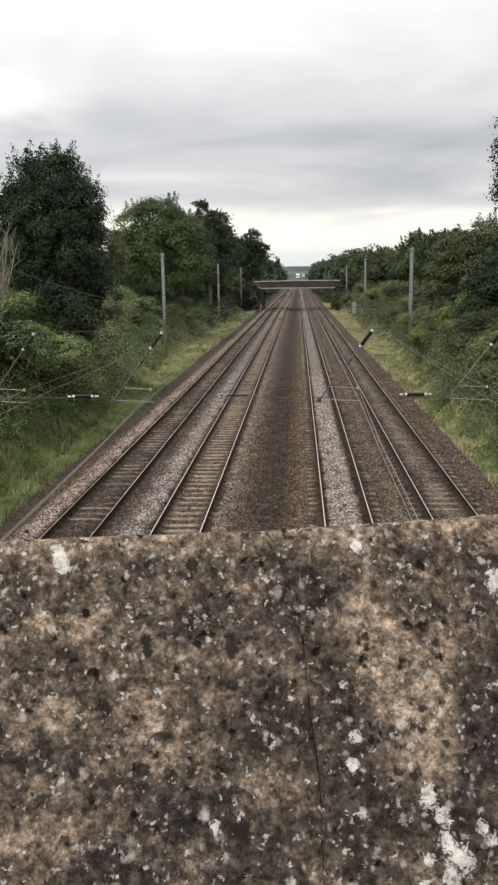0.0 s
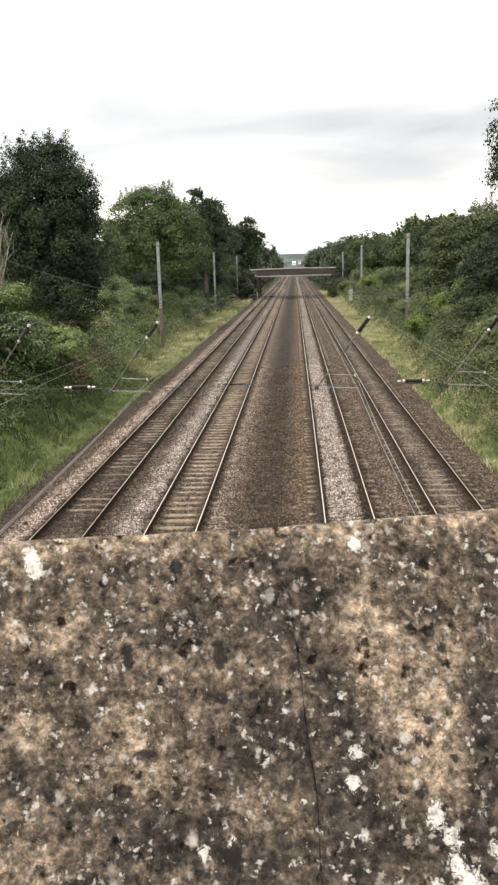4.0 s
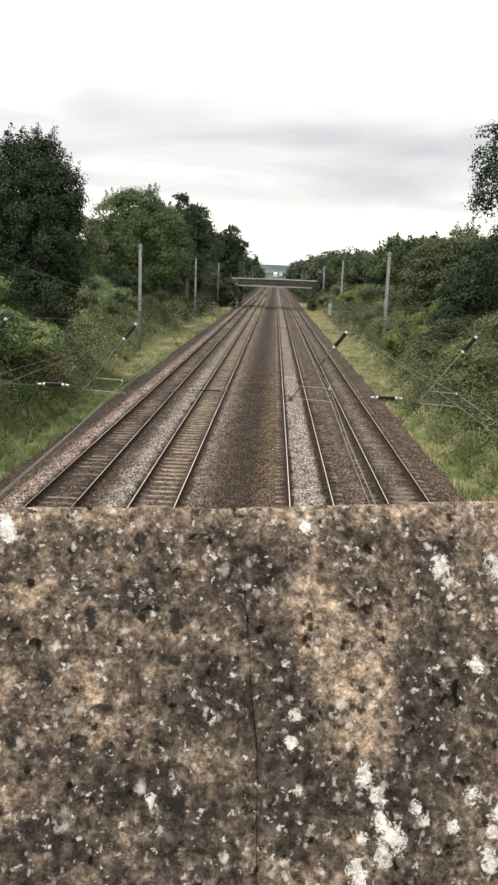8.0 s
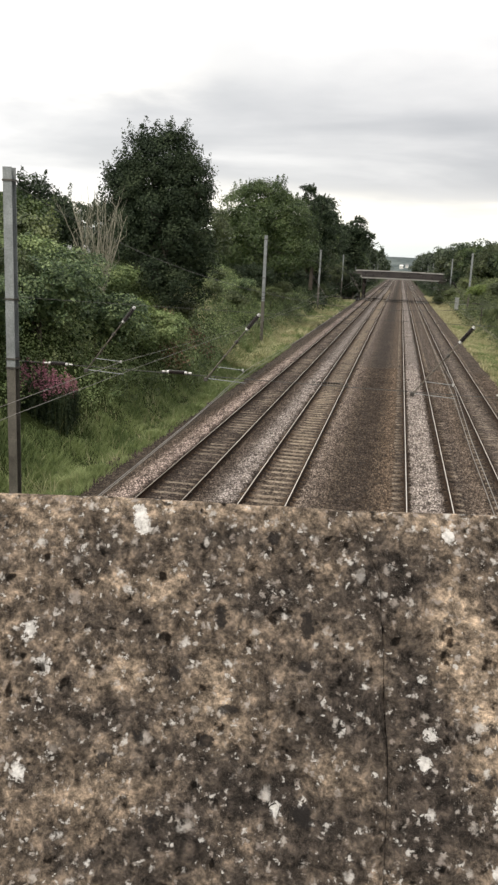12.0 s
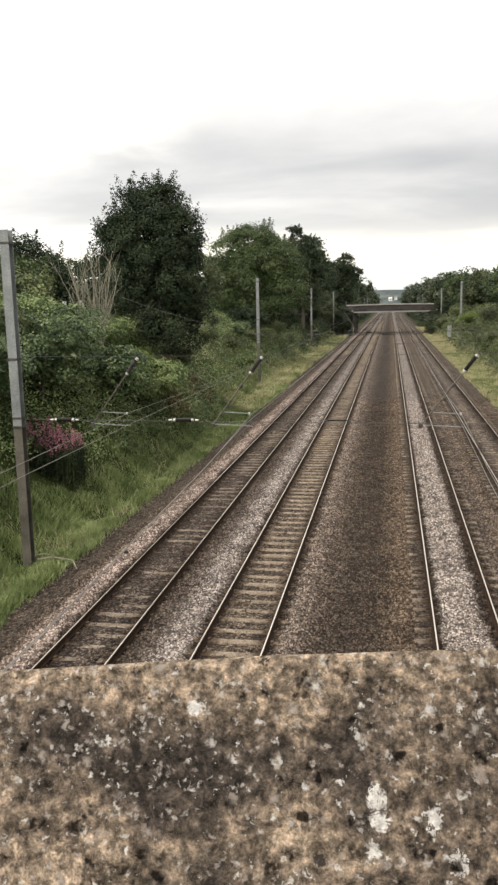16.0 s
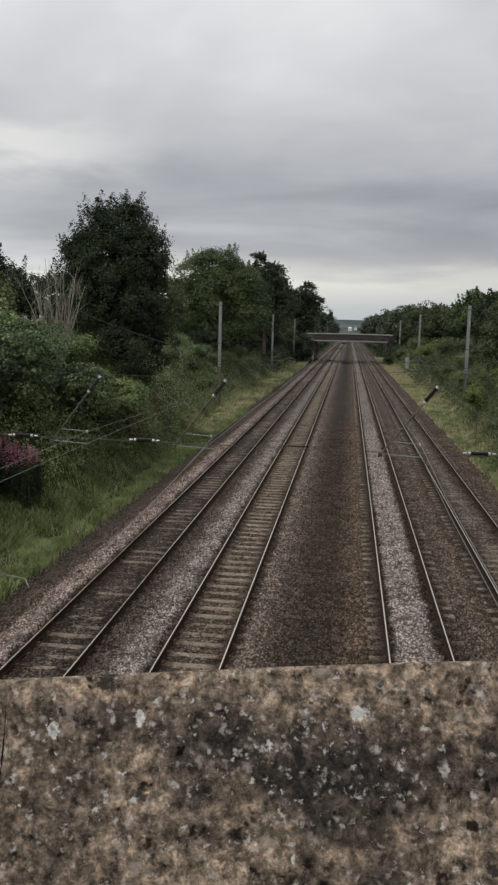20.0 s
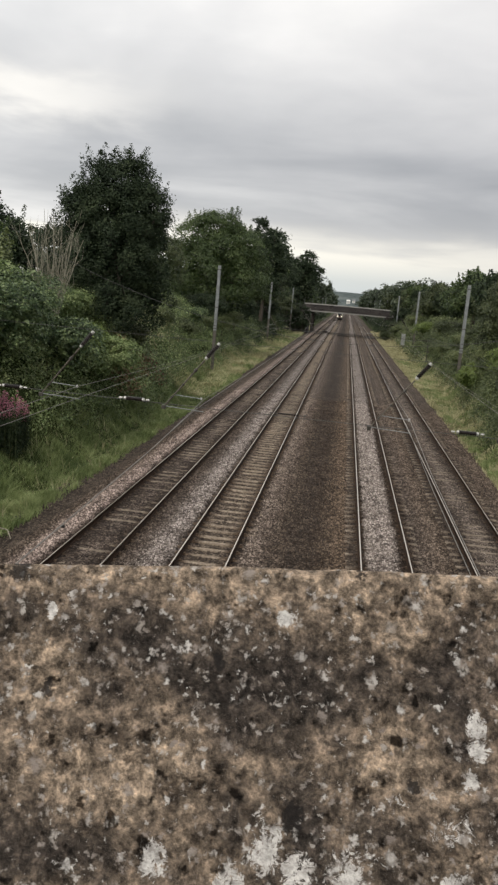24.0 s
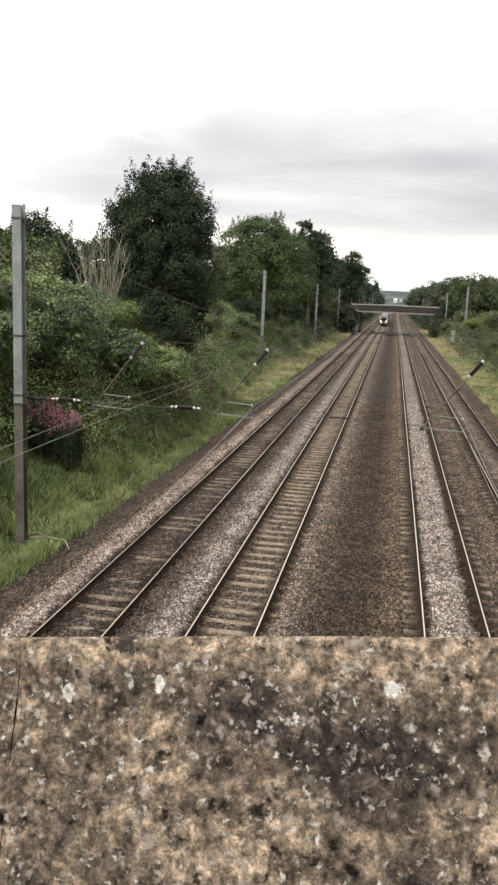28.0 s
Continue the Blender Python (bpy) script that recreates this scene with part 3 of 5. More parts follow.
by = bands((-40, 8, 2), (8, 70, 0.2), (70, 150, 0.8), (150, 300, 3), (300, 1201, 25))
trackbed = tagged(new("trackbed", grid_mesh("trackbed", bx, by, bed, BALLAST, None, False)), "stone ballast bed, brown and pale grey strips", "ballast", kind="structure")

# added dark slab across all tracks, for the dark band at the bridge
crossing = tagged(new("dark_strip", mesh_of("dark_strip", [(x, y, z) for x in (-5.0, 10.6) for y in (198.2, 199.4) for z in (-0.2, -0.09)], [(0, 1, 3, 2), (4, 6, 7, 5), (0, 4, 5, 1), (2, 3, 7, 6), (1, 5, 7, 3), (0, 2, 6, 4)], TRAIN_BLACK)), "dark strip across the tracks", "track crossing", kind="structure")

# ---- rails ----
PROFILE = [(-0.07, -0.16), (0.07, -0.16), (0.07, -0.148), (0.012, -0.125), (0.012, -0.045), (0.036, -0.035), (0.036, -0.006), (0.030, 0.0), (0.016, 0.001), (-0.016, 0.001), (-0.030, 0.0), (-0.036, -0.006), (-0.036, -0.035), (-0.012, -0.045), (-0.012, -0.125), (-0.07, -0.148)]


def rail_mesh(y0, y1):
    n = len(PROFILE)
    V = [(x, y, z) for y in (y0, y1) for x, z in PROFILE]
    F = [(k, (k + 1) % n, n + (k + 1) % n, n + k) for k in range(n)]
    return mesh_of("rail", V, F, [RUST, POLISHED], [1 if k == 8 else 0 for k in range(n)])


def sleeper_mesh(mat):
    """A concrete sleeper with sloped ends, dished middle and rail clips."""
    bm = boxed(-1.25, 1.25, -0.13, 0.13, -0.36, -0.168, bevel=0.02)
    for v in bm.verts:
        if v.co.z > -0.25:
            v.co.y *= 0.82
            if abs(v.co.x) > 1.1:
                v.co.x *= 0.985
    for s in (-1, 1):
        for o in (-0.105, 0.105):
            box(bm, s * RAIL + o - 0.035, s * RAIL + o + 0.035, -0.06, 0.06, -0.17, -0.125)
    me = bpy.data.meshes.new("sleeper")
    bm.to_mesh(me)
    bm.free()
    me.materials.append(mat)
    return me


GAP = 0.655
rail_me = rail_mesh(-40, 1200)
track_labels = ("rusty rails on dirty sleepers beside pinkish ballast", "rails on well exposed tan concrete sleepers", "rails with pale ballast heaped between them", "rails on half buried dark sleepers beside grass")
track_things = []
for n, (tx, label) in enumerate(zip(TRACKS, track_labels)):
    tr = thing("railway_track", label, "railway track", "four parallel tracks", m=pose(tx, 0, 0))
    track_things.append(tr)
    for s in (-RAIL, RAIL):
        r = child("rail", rail_me, tr, "rusty steel rail with polished head")
        r.location.x = s

# ---- far road bridge ----
by0 = NEAR_BRIDGE
bridge = thing("road_bridge", "flat concrete and steel road bridge across the cutting", "bridge")
hog = lambda x: 0.14 * (1 - ((x - 3.4) / 14.0) ** 2)  # noqa: E731


def hogged(name, x0, x1, y0, y1, z0, z1, mat, label="", n=14):
    """A beam that follows the deck's gentle rise."""
    xs = np.linspace(x0, x1, n + 1)
    V = [(x, y, z + hog(x)) for x in xs for y, z in ((y0, z0), (y1, z0), (y1, z1), (y0, z1))]
    F = [(4 * i + k, 4 * i + (k + 1) % 4, 4 * i + 4 + (k + 1) % 4, 4 * i + 4 + k) for i in range(n) for k in range(4)]
    F += [(3, 2, 1, 0), (4 * n, 4 * n + 1, 4 * n + 2, 4 * n + 3)]
    return child(name, mesh_of(name, V, F, mat), bridge, label)


hogged("deck", -7.6, 16.5, by0 + 0.3, by0 + 9.0, 5.15, 5.6, CONCRETE)
hogged("girder", -5.8, 14.6, by0 + 0.12, by0 + 0.55, 5.3, 6.75, GIRDER, "dull brown steel girder")
hogged("girder", -9.5, 16, by0 + 8.6, by0 + 9.0, 5.3, 6.75, GIRDER, "dull brown steel girder")
hogged("flange", -5.6, 13.0, by0 - 0.1, by0 + 0.6, 4.98, 5.2, CONCRETE, "pale bottom flange")
hogged("parapet_rail", -7.4, 14.4, by0 - 0.05, by0 + 0.35, 6.75, 7.0, CONCRETE, "pale parapet capping")
hogged("parapet_rail", -7.4, 14.4, by0 + 8.8, by0 + 9.2, 6.75, 7.0, CONCRETE, "pale parapet capping")
for x in np.arange(-5.2, 14.4, 1.55):
    part("stiffener", boxed(x - 0.04, x + 0.04, by0 + 0.02, by0 + 0.12, 5.35 + hog(x), 6.7 + hog(x)), GIRDER, bridge)
part("abutment", boxed(-16, -6.2, by0 + 0.2, by0 + 8.9, -0.8, 5.1, bevel=0.05), BRICK, bridge, "sooty brick abutment")
part("abutment", boxed(13.2, 24, by0 + 0.2, by0 + 8.9, -0.8, 5.1, bevel=0.05), BRICK, bridge, "sooty brick abutment")
for y in (by0 + 1.0, by0 + 7.8):
    part("pier", boxed(-5.6, -4.9, y, y + 0.5, -0.6, 5.15, bevel=0.04), BRICK, bridge, "slim dark pier")

# ---- the bridge underfoot: deck, road and parapets ----
SKEW = 6.8
overbridge = tagged(new("overbridge_deck"), "road bridge deck behind the parapet", "bridge", kind="structure")
overbridge.matrix_basis = pose(3.8, 0.6, 0, 0, 0, SKEW)
part("deck", boxed(-14, 14, -9.6, 0.0, 5.35, 6.15), CONCRETE, overbridge)
part("road_surface", boxed(-14, 14, -7.6, -2.0, 6.15, 6.2), ASPHALT, overbridge, "worn asphalt road")
part("footway", boxed(-14, 14, -2.0, -0.42, 6.15, 6.3), ASPHALT, overbridge, "narrow asphalt footway with kerb")
part("footway", boxed(-14, 14, -9.2, -7.6, 6.15, 6.3), ASPHALT, overbridge, "narrow asphalt footway with kerb")
part("opposite_parapet", boxed(-14, 14, -9.6, -9.2, 6.15, 7.4, bevel=0.03), CONCRETE, overbridge)

parapet = tagged(new("parapet"), "brick parapet with old mottled concrete coping", "parapet", kind="structure")
parapet.matrix_basis = pose(3.8, 0.601, 7.4235, 0, -2.1, SKEW)
part("parapet_wall", boxed(-10.8, 10.5, -0.22, 0.0, -1.3, -0.47), BRICK, parapet, "sooty brick wall")


def coping_stone(u0, u1, seed, cells):
    """A coping block: steep inner face, rounded arris, short top, outer drop; rough all over."""
    down = [(-0.235, -0.47), (-0.2008, -0.40)]
    face = [(-0.2008 * k, -0.40 * k) for k in np.linspace(0.995, 0.0, cells)]
    top = [(0.002, 0.0022), (0.005, 0.0025), (0.008, 0.0005), (0.011, -0.005), (0.014, -0.015), (0.016, -0.03), (0.018, -0.4)]
    prof = np.array(down + face + top)
    nu = max(6, int((u1 - u0) / (0.4 / cells)))
    nu = min(nu, 330)
    us = np.linspace(u0, u1, nu)
    U, K = np.meshgrid(us, np.arange(len(prof)))
    Y, Z = prof[K, 0], prof[K, 1]
    s = np.concatenate([[0], np.cumsum(np.hypot(*np.diff(prof, axis=0).T))])[K]
    r = (lattice(U, s, 0.055, seed) - 0.5) * 0.005 + (lattice(U, s, 0.017, seed + 1) - 0.5) * 0.0035 + (lattice(U, s, 0.006, seed + 2) - 0.5) * 0.0022
    chip = step(lattice(U, s, 0.028, seed + 3), 0.80, 0.95) * 0.004
    Y, Z = Y - (r - chip) * 0.894, Z + (r - chip) * 0.447
    v = np.clip(-Z, 0, None) / 0.894
    wav = (lattice(0 * s, s, 0.05, 5) - 0.5) * 0.003
    wav = wav + np.interp(v, [0, 0.02, 0.045, 0.1, 0.17, 0.27], [-0.032, -0.022, -0.011, -0.008, -0.007, -0.010]) * np.exp(-np.abs(U - 0.004) / 0.12)
    Z = Z + np.interp(U, [-0.66, -0.5, -0.36, -0.2, -0.08, 0.0], [-0.004, 0.002, 0.006, 0.006, 0.002, 0.0])
    edge = np.minimum(U - u0, u1 - U)
    soft = np.clip(1 - edge / 0.002, 0, 1) ** 2 * 0.0016
    Y, Z = Y + soft * 0.894, Z - soft * 0.447
    W = U + wav
    V = np.stack([W, Y, Z], -1).reshape(-1, 3)
    m, n = U.shape
    i = np.arange(m * n).reshape(m, n)
    F = np.stack([i[:-1, :-1], i[:-1, 1:], i[1:, 1:], i[1:, :-1]], -1).reshape(-1, 4)[:, ::-1]
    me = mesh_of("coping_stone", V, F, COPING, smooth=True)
    crust, stain = 0.0 * W, 0.5 + 0.0 * W
    for cu, cv, size in CRUSTS_EAST + CRUSTS_WEST:
        size = size * (0.66 if cv > 0.18 and cu > 0 else 0.62 if cv < 0.03 else 0.95)
        crust = np.maximum(crust, np.exp(-(((W - cu) / size) ** 2 + ((v - cv) / (size * 1.25)) ** 2)) * (2.3 if cv < 0.03 else 1.15))
    for cu, cv, ru, rv, power in TAN_EAST + SOOT_EAST + TAN_WEST + SOOT_WEST:
        stain = stain + 1.5 * power * np.exp(-(((W - cu) / ru) ** 2 + ((v - cv) / rv) ** 2))
    stain = stain + 0.13 * np.exp(-((v / 0.012) ** 2))
    stain = stain + 0.055 * step(-W, 0.2, 0.3)
    pit_shades = 0.0 * W
    for cu, cv, ru, rv in PIT_SHADE_EAST + PIT_SHADE_WEST:
        pit_shades = np.maximum(pit_shades, 1.2 * np.exp(-(((W - cu) / max(ru, 0.0035)) ** 2 + ((v - cv) / max(rv, 0.0035)) ** 2)))
    for cu, cv, ru, rv in LEACHED_WEST:
        crust = np.maximum(crust, 0.36 * np.exp(-(((W - cu) / ru) ** 2 + ((v - cv) / rv) ** 2)))
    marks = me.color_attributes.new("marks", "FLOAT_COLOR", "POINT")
    marks.data.foreach_set("color", np.stack([crust, stain, np.exp(-v / 0.035), pit_shades], -1).ravel().astype(np.float32))
    return child("coping_stone", me, parapet)


# the marks on the stones east and west of the middle joint, in metres along and down the slope
# lichen crusts: along, down, size
CRUSTS_EAST = [(0.042, 0.013, 0.0062), (-0.182, 0.016, 0.0075), (-0.185, 0.007, 0.006), (0.027, 0.149, 0.0045), (0.022, 0.169, 0.0052), (0.075, 0.195, 0.01), (0.084, 0.207, 0.009), (0.093, 0.235, 0.012), (0.084, 0.246, 0.01), (0.065, 0.258, 0.011), (0.17, 0.222, 0.013), (0.183, 0.232, 0.011), (0.152, 0.21, 0.008), (0.161, 0.255, 0.01), (0.146, 0.046, 0.008), (0.188, 0.047, 0.009), (0.148, 0.058, 0.006), (-0.078, 0.205, 0.0045), (0.166, 0.12, 0.005), (0.136, 0.23, 0.007), (0.238, 0.05, 0.012), (0.277, 0.09, 0.01), (0.242, 0.21, 0.014), (0.291, 0.24, 0.012), (0.075, 0.19, 0.008), (0.085, 0.225, 0.009), (0.11, 0.215, 0.006), (0.165, 0.235, 0.008), (0.19, 0.25, 0.009), (0.2, 0.215, 0.007), (0.115, 0.225, 0.005), (0.07, 0.235, 0.006)]
CRUSTS_WEST = [(-0.406, 0.025, 0.006), (-0.294, 0.083, 0.0062), (-0.293, 0.096, 0.0065), (-0.261, 0.097, 0.0058), (-0.298, 0.113, 0.005), (-0.248, 0.121, 0.006), (-0.413, 0.152, 0.01), (-0.395, 0.163, 0.009), (-0.475, 0.157, 0.008), (-0.432, 0.168, 0.009), (-0.545, 0.023, 0.004), (-0.601, 0.028, 0.0055), (-0.367, 0.165, 0.012), (-0.408, 0.185, 0.012), (-0.338, 0.185, 0.01), (-0.307, 0.17, 0.01), (-0.288, 0.195, 0.009), (-0.439, 0.205, 0.012), (-0.257, 0.19, 0.006)]
# tan and sooty stains: along, down, half widths, strength
TAN_EAST = [(-0.159, 0.071, 0.027, 0.026, 0.15), (-0.194, 0.06, 0.016, 0.019, 0.08), (-0.189, 0.126, 0.026, 0.013, 0.12), (-0.109, 0.155, 0.021, 0.018, 0.15), (-0.195, 0.195, 0.029, 0.024, 0.1), (-0.044, 0.178, 0.017, 0.016, 0.12), (-0.122, 0.124, 0.019, 0.018, 0.08), (0.044, 0.066, 0.016, 0.022, 0.20), (0.058, 0.104, 0.024, 0.028, 0.22), (0.084, 0.132, 0.026, 0.034, 0.22), (0.080, 0.168, 0.024, 0.018, 0.16), (-0.042, 0.044, 0.016, 0.016, 0.06)]
SOOT_EAST = [(0.024, 0.169, 0.020, 0.066, -0.18), (0.113, 0.145, 0.02, 0.04, -0.16), (0.101, 0.217, 0.023, 0.031, -0.14), (-0.031, 0.13, 0.019, 0.026, -0.1), (-0.198, 0.156, 0.03, 0.014, -0.12), (-0.095, 0.199, 0.041, 0.015, -0.12), (-0.145, 0.221, 0.029, 0.017, -0.1), (0.01, 0.045, 0.04, 0.024, -0.08), (-0.149, 0.099, 0.023, 0.033, -0.05), (0.136, 0.033, 0.025, 0.016, -0.1), (-0.085, 0.067, 0.032, 0.015, -0.06), (-0.042, 0.225, 0.03, 0.02, -0.08)]
TAN_WEST = [(-0.539, 0.058, 0.02, 0.022, 0.13), (-0.504, 0.117, 0.029, 0.015, 0.15), (-0.46, 0.104, 0.019, 0.018, 0.12), (-0.424, 0.11, 0.013, 0.013, 0.12), (-0.344, 0.096, 0.023, 0.021, 0.15), (-0.334, 0.032, 0.024, 0.013, 0.08), (-0.374, 0.024, 0.027, 0.016, 0.06), (-0.42, 0.143, 0.022, 0.017, 0.06)]
SOOT_WEST = [(-0.491, 0.043, 0.04, 0.022, -0.12), (-0.423, 0.059, 0.05, 0.019, -0.13), (-0.432, 0.09, 0.013, 0.015, -0.1), (-0.377, 0.069, 0.036, 0.015, -0.1), (-0.391, 0.139, 0.009, 0.017, -0.22), (-0.528, 0.153, 0.034, 0.014, -0.12), (-0.308, 0.082, 0.02, 0.027, -0.1), (-0.556, 0.026, 0.02, 0.013, -0.05)]
# black shade of hollows, in colour only, and pale leached patches: along, down, half widths
PIT_SHADE_EAST = [(-0.12, 0.077, 0.005, 0.009), (-0.059, 0.081, 0.006, 0.01), (-0.152, 0.121, 0.004, 0.006), (0.068, 0.144, 0.003, 0.003), (0.075, 0.147, 0.004, 0.003), (0.078, 0.133, 0.002, 0.002), (0.055, 0.176, 0.003, 0.003), (0.067, 0.178, 0.005, 0.004), (-0.06, 0.206, 0.008, 0.007), (-0.163, 0.217, 0.006, 0.005), (-0.198, 0.181, 0.006, 0.005), (-0.127, 0.164, 0.005, 0.005), (-0.06, 0.108, 0.005, 0.004), (-0.085, 0.02, 0.005, 0.006), (-0.175, 0.164, 0.004, 0.003), (-0.112, 0.142, 0.008, 0.003), (0.094, 0.089, 0.004, 0.003), (0.091, 0.159, 0.003, 0.003)]
PIT_SHADE_WEST = [(-0.543, 0.068, 0.004, 0.006), (-0.398, 0.133, 0.007, 0.009), (-0.361, 0.0, 0.002, 0.003), (-0.567, 0.002, 0.007, 0.004), (-0.444, 0.05, 0.003, 0.006), (-0.331, 0.116, 0.004, 0.002)]
LEACHED_WEST = [(-0.414, 0.137, 0.019, 0.014), (-0.419, 0.154, 0.016, 0.014), (-0.36, 0.155, 0.028, 0.011), (-0.309, 0.138, 0.028, 0.011), (-0.473, 0.147, 0.016, 0.008), (-0.524, 0.159, 0.014, 0.008), (-0.382, 0.144, 0.009, 0.006), (-0.341, 0.125, 0.013, 0.009)]


JOINTS = [-10.8, -9.9, -9.0, -8.1, -7.2, -6.3, -5.4, -4.5, -3.6, -2.7, -1.8, -1.215, -0.632, 0.004, 0.66, 1.5, 2.4, 3.3, 4.2, 5.1, 6.0, 6.9, 7.8, 8.7, 9.6, 10.5]
for n, (a, b) in enumerate(zip(JOINTS, JOINTS[1:])):
    seen = -1.3 < a < 0.6
    coping_stone(a + 0.0002, b - 0.0002, 31 + 7 * n, 130 if seen else 30)
part("coping_bed", boxed(-10.8, 10.5, -0.19, 0.0, -0.47, -0.415), CONCRETE, parapet)
mort = bmesh.new()
for j in JOINTS[1:-1]:
    vs = [mort.verts.new((j + o, y + 0.012 * (y < 0), z - 0.018)) for o in (-0.006, 0.006) for y, z in ((-0.2, -0.40), (0.0, -0.002), (0.014, -0.03))]
    mort.faces.new((vs[0], vs[3], vs[4], vs[1]))
    mort.faces.new((vs[1], vs[4], vs[5], vs[2]))
part("mortar_joint", mort, TRAIN_BLACK, parapet, "dark recessed joint")


# ---- masts and headspans ----
MAST_W = 0.29


def mast(x, y, foot, top):
    """An H-section steel mast on a concrete foot, with clamp bands."""
    m = thing("overhead_line_mast", "tall grey steel mast with dark soiled foot", "mast", "masts along the line", m=pose(x, y, 0))
    h, w, f = MAST_W / 2, MAST_W / 2, 0.022
    split = foot + 4.5

    def section(z0, z1):
        bm, k = bmesh.new(), 0.012
        outline = [(-w, -h), (w, -h), (w, -h + f), (k, -h + f), (k, h - f), (w, h - f), (w, h), (-w, h), (-w, h - f), (-k, h - f), (-k, -h + f), (-w, -h + f)]
        low, high = ([bm.verts.new((px, py, z)) for px, py in outline] for z in (z0, z1))
        bm.faces.new(low[::-1])
        bm.faces.new(high)
        for n in range(12):
            bm.faces.new((low[n], low[(n + 1) % 12], high[(n + 1) % 12], high[n]))
        return bm

    part("mast_column", section(split, top), GALV, m)
    part("mast_foot", section(foot - 0.6, split), GALV_DIRTY, m, "dark soiled lower column")
    part("footing", boxed(-0.4, 0.4, -0.4, 0.4, foot - 1.0, foot - 0.2, bevel=0.03), CONCRETE, m, "concrete footing")
    for z in (top - 0.38, 6.15, 4.3, 4.02):
        part("clamp_band", boxed(-w - 0.02, w + 0.02, -h - 0.02, h + 0.02, z - 0.03, z + 0.03), FITTING, m)
    return m


def insulator(parent, a, b, r=0.075, sheds=8, cap=CAP):
    """A ribbed insulator between two points, with pale metal caps."""
    a, b = Vector(a), Vector(b)
    d = b - a
    pts, rad = [], []
    for i in range(sheds * 2 + 1):
        pts.append(a + d * (0.1 + 0.8 * i / (sheds * 2)))
        rad.append(r if i % 2 else r * 0.6)
    ob = part("insulator", tubed(pts, rad, 10), INSULATOR, parent, "dark ribbed ceramic insulator")
    for p, q in ((a, a + d * 0.14), (b - d * 0.14, b)):
        part("cap", tubed([p, q], r * 0.66, 8), cap, ob)


def sag(a, b, drop, n=16):
    a, b = Vector(a), Vector(b)
    return [a.lerp(b, i / n) - Vector((0, 0, 4 * drop * (i / n) * (1 - i / n))) for i in range(n + 1)]


def headspan(y, xl, xr, topl, topr, upper, lower, centres, tilt=1, cap=CAP):
    """Cross wires between two masts that carry an arm, with its insulators, over each track."""
    hs = thing("headspan", "cross wires and steel arms slung between masts", "overhead line", "headspans", m=pose(0, y, 0))
    part("headspan_wire", tubed(sag((xl, 0, topl), (xr, 0, topr), (topl + topr) / 2 - upper - 0.35), 0.0055, 5), WIRE, hs)
    part("cross_wire", tubed(sag((xl + 0.16, 0, upper + 0.12), (xr - 0.16, 0, upper + 0.12), 0.06), 0.0055, 5), WIRE, hs)
    part("cross_wire", tubed(sag((xl + 0.16, 0, lower + 0.1), (xr - 0.16, 0, lower + 0.05), 0.06), 0.010, 5), WIRE, hs)
    for cx, zl, zt in centres:
        # steady tube with the insulator at its upper end
        lo, hi = Vector((cx - 1.13 * tilt, 0, zl)), Vector((cx + 0.43 * tilt, 0, zt))
        d = hi - lo
        arm = part("steady_tube", tubed([lo - d * 0.02, lo + d * 0.74], 0.022, 8), TUBE, hs, "brown stained steel tube")
        part("sleeve", tubed([lo + d * 0.56, lo + d * 0.60], 0.05, 8), FITTING, arm)
        for f in (0.16, 0.36):
            part("collar", tubed([lo + d * (f - 0.012), lo + d * (f + 0.012)], 0.034, 8), FITTING, arm)
        part("clevis", boxed(lo.x - 0.05, lo.x + 0.07, -0.05, 0.05, lo.z - 0.05, lo.z + 0.07, bevel=0.01), FITTING, arm)
        insulator(hs, lo + d * 0.76, hi, cap=cap)
        # registration arms to the messenger and to the contact wire
        part("registration_arm", tubed([lo + d * 0.2, (cx + 0.02 * tilt, 0, zl + 0.36)], 0.0115, 6), GALV, hs)
        part("registration_arm", tubed([lo + d * 0.02, (cx + 0.1 * tilt, 0, zl - 0.02)], 0.0115, 6), GALV, hs)
        part("wire_clip", boxed(cx - 0.02, cx + 0.03, -0.03, 0.03, zl + 0.32, zl + 0.40, bevel=0.008), cap, hs)
        back = 3.9 if 5 < cx < 6 else 2.35
        for f in (back + 0.10, back - 0.88 if 5 < cx < 6 else back - 0.73):
            part("wire_clip", tubed([(cx - (f + 0.05) * tilt, 0, lower + 0.09), (cx - (f - 0.05) * tilt, 0, lower + 0.09)], 0.028, 6), cap if not 5 < cx < 6 else FITTING, hs)
        insulator(hs, (cx - back * tilt, 0, lower + 0.09), (cx - (back - (0.78 if 5 < cx < 6 else 0.63)) * tilt, 0, lower + 0.09), 0.026 if 5 < cx < 6 else 0.072, 8, FITTING if 5 < cx < 6 else cap)
    return hs


WIRE_X = (-4.45, -0.62, 5.52, 9.25)
SPANS = [(23.3, -8.01, 15.0, -0.5, 10.05, 10.2), (80.95, -9.76, 14.92, -0.7, 10.3, 10.4), (140.7, -10.1, 15.28, -0.6, 10.28, 10.75), (200.0, -10.35, 15.6, -0.5, 10.4, 10.6), (258, -10.4, 15.6, -0.5, 10.4, 10.4), (318, -10.4, 15.6, -0.5, 10.3, 10.3), (378, -10.4, 15.6, -0.5, 10.3, 10.3), (438, -10.4, 15.6, -0.5, 10.3, 10.3), (498, -10.4, 15.6, -0.5, 10.3, 10.3)]
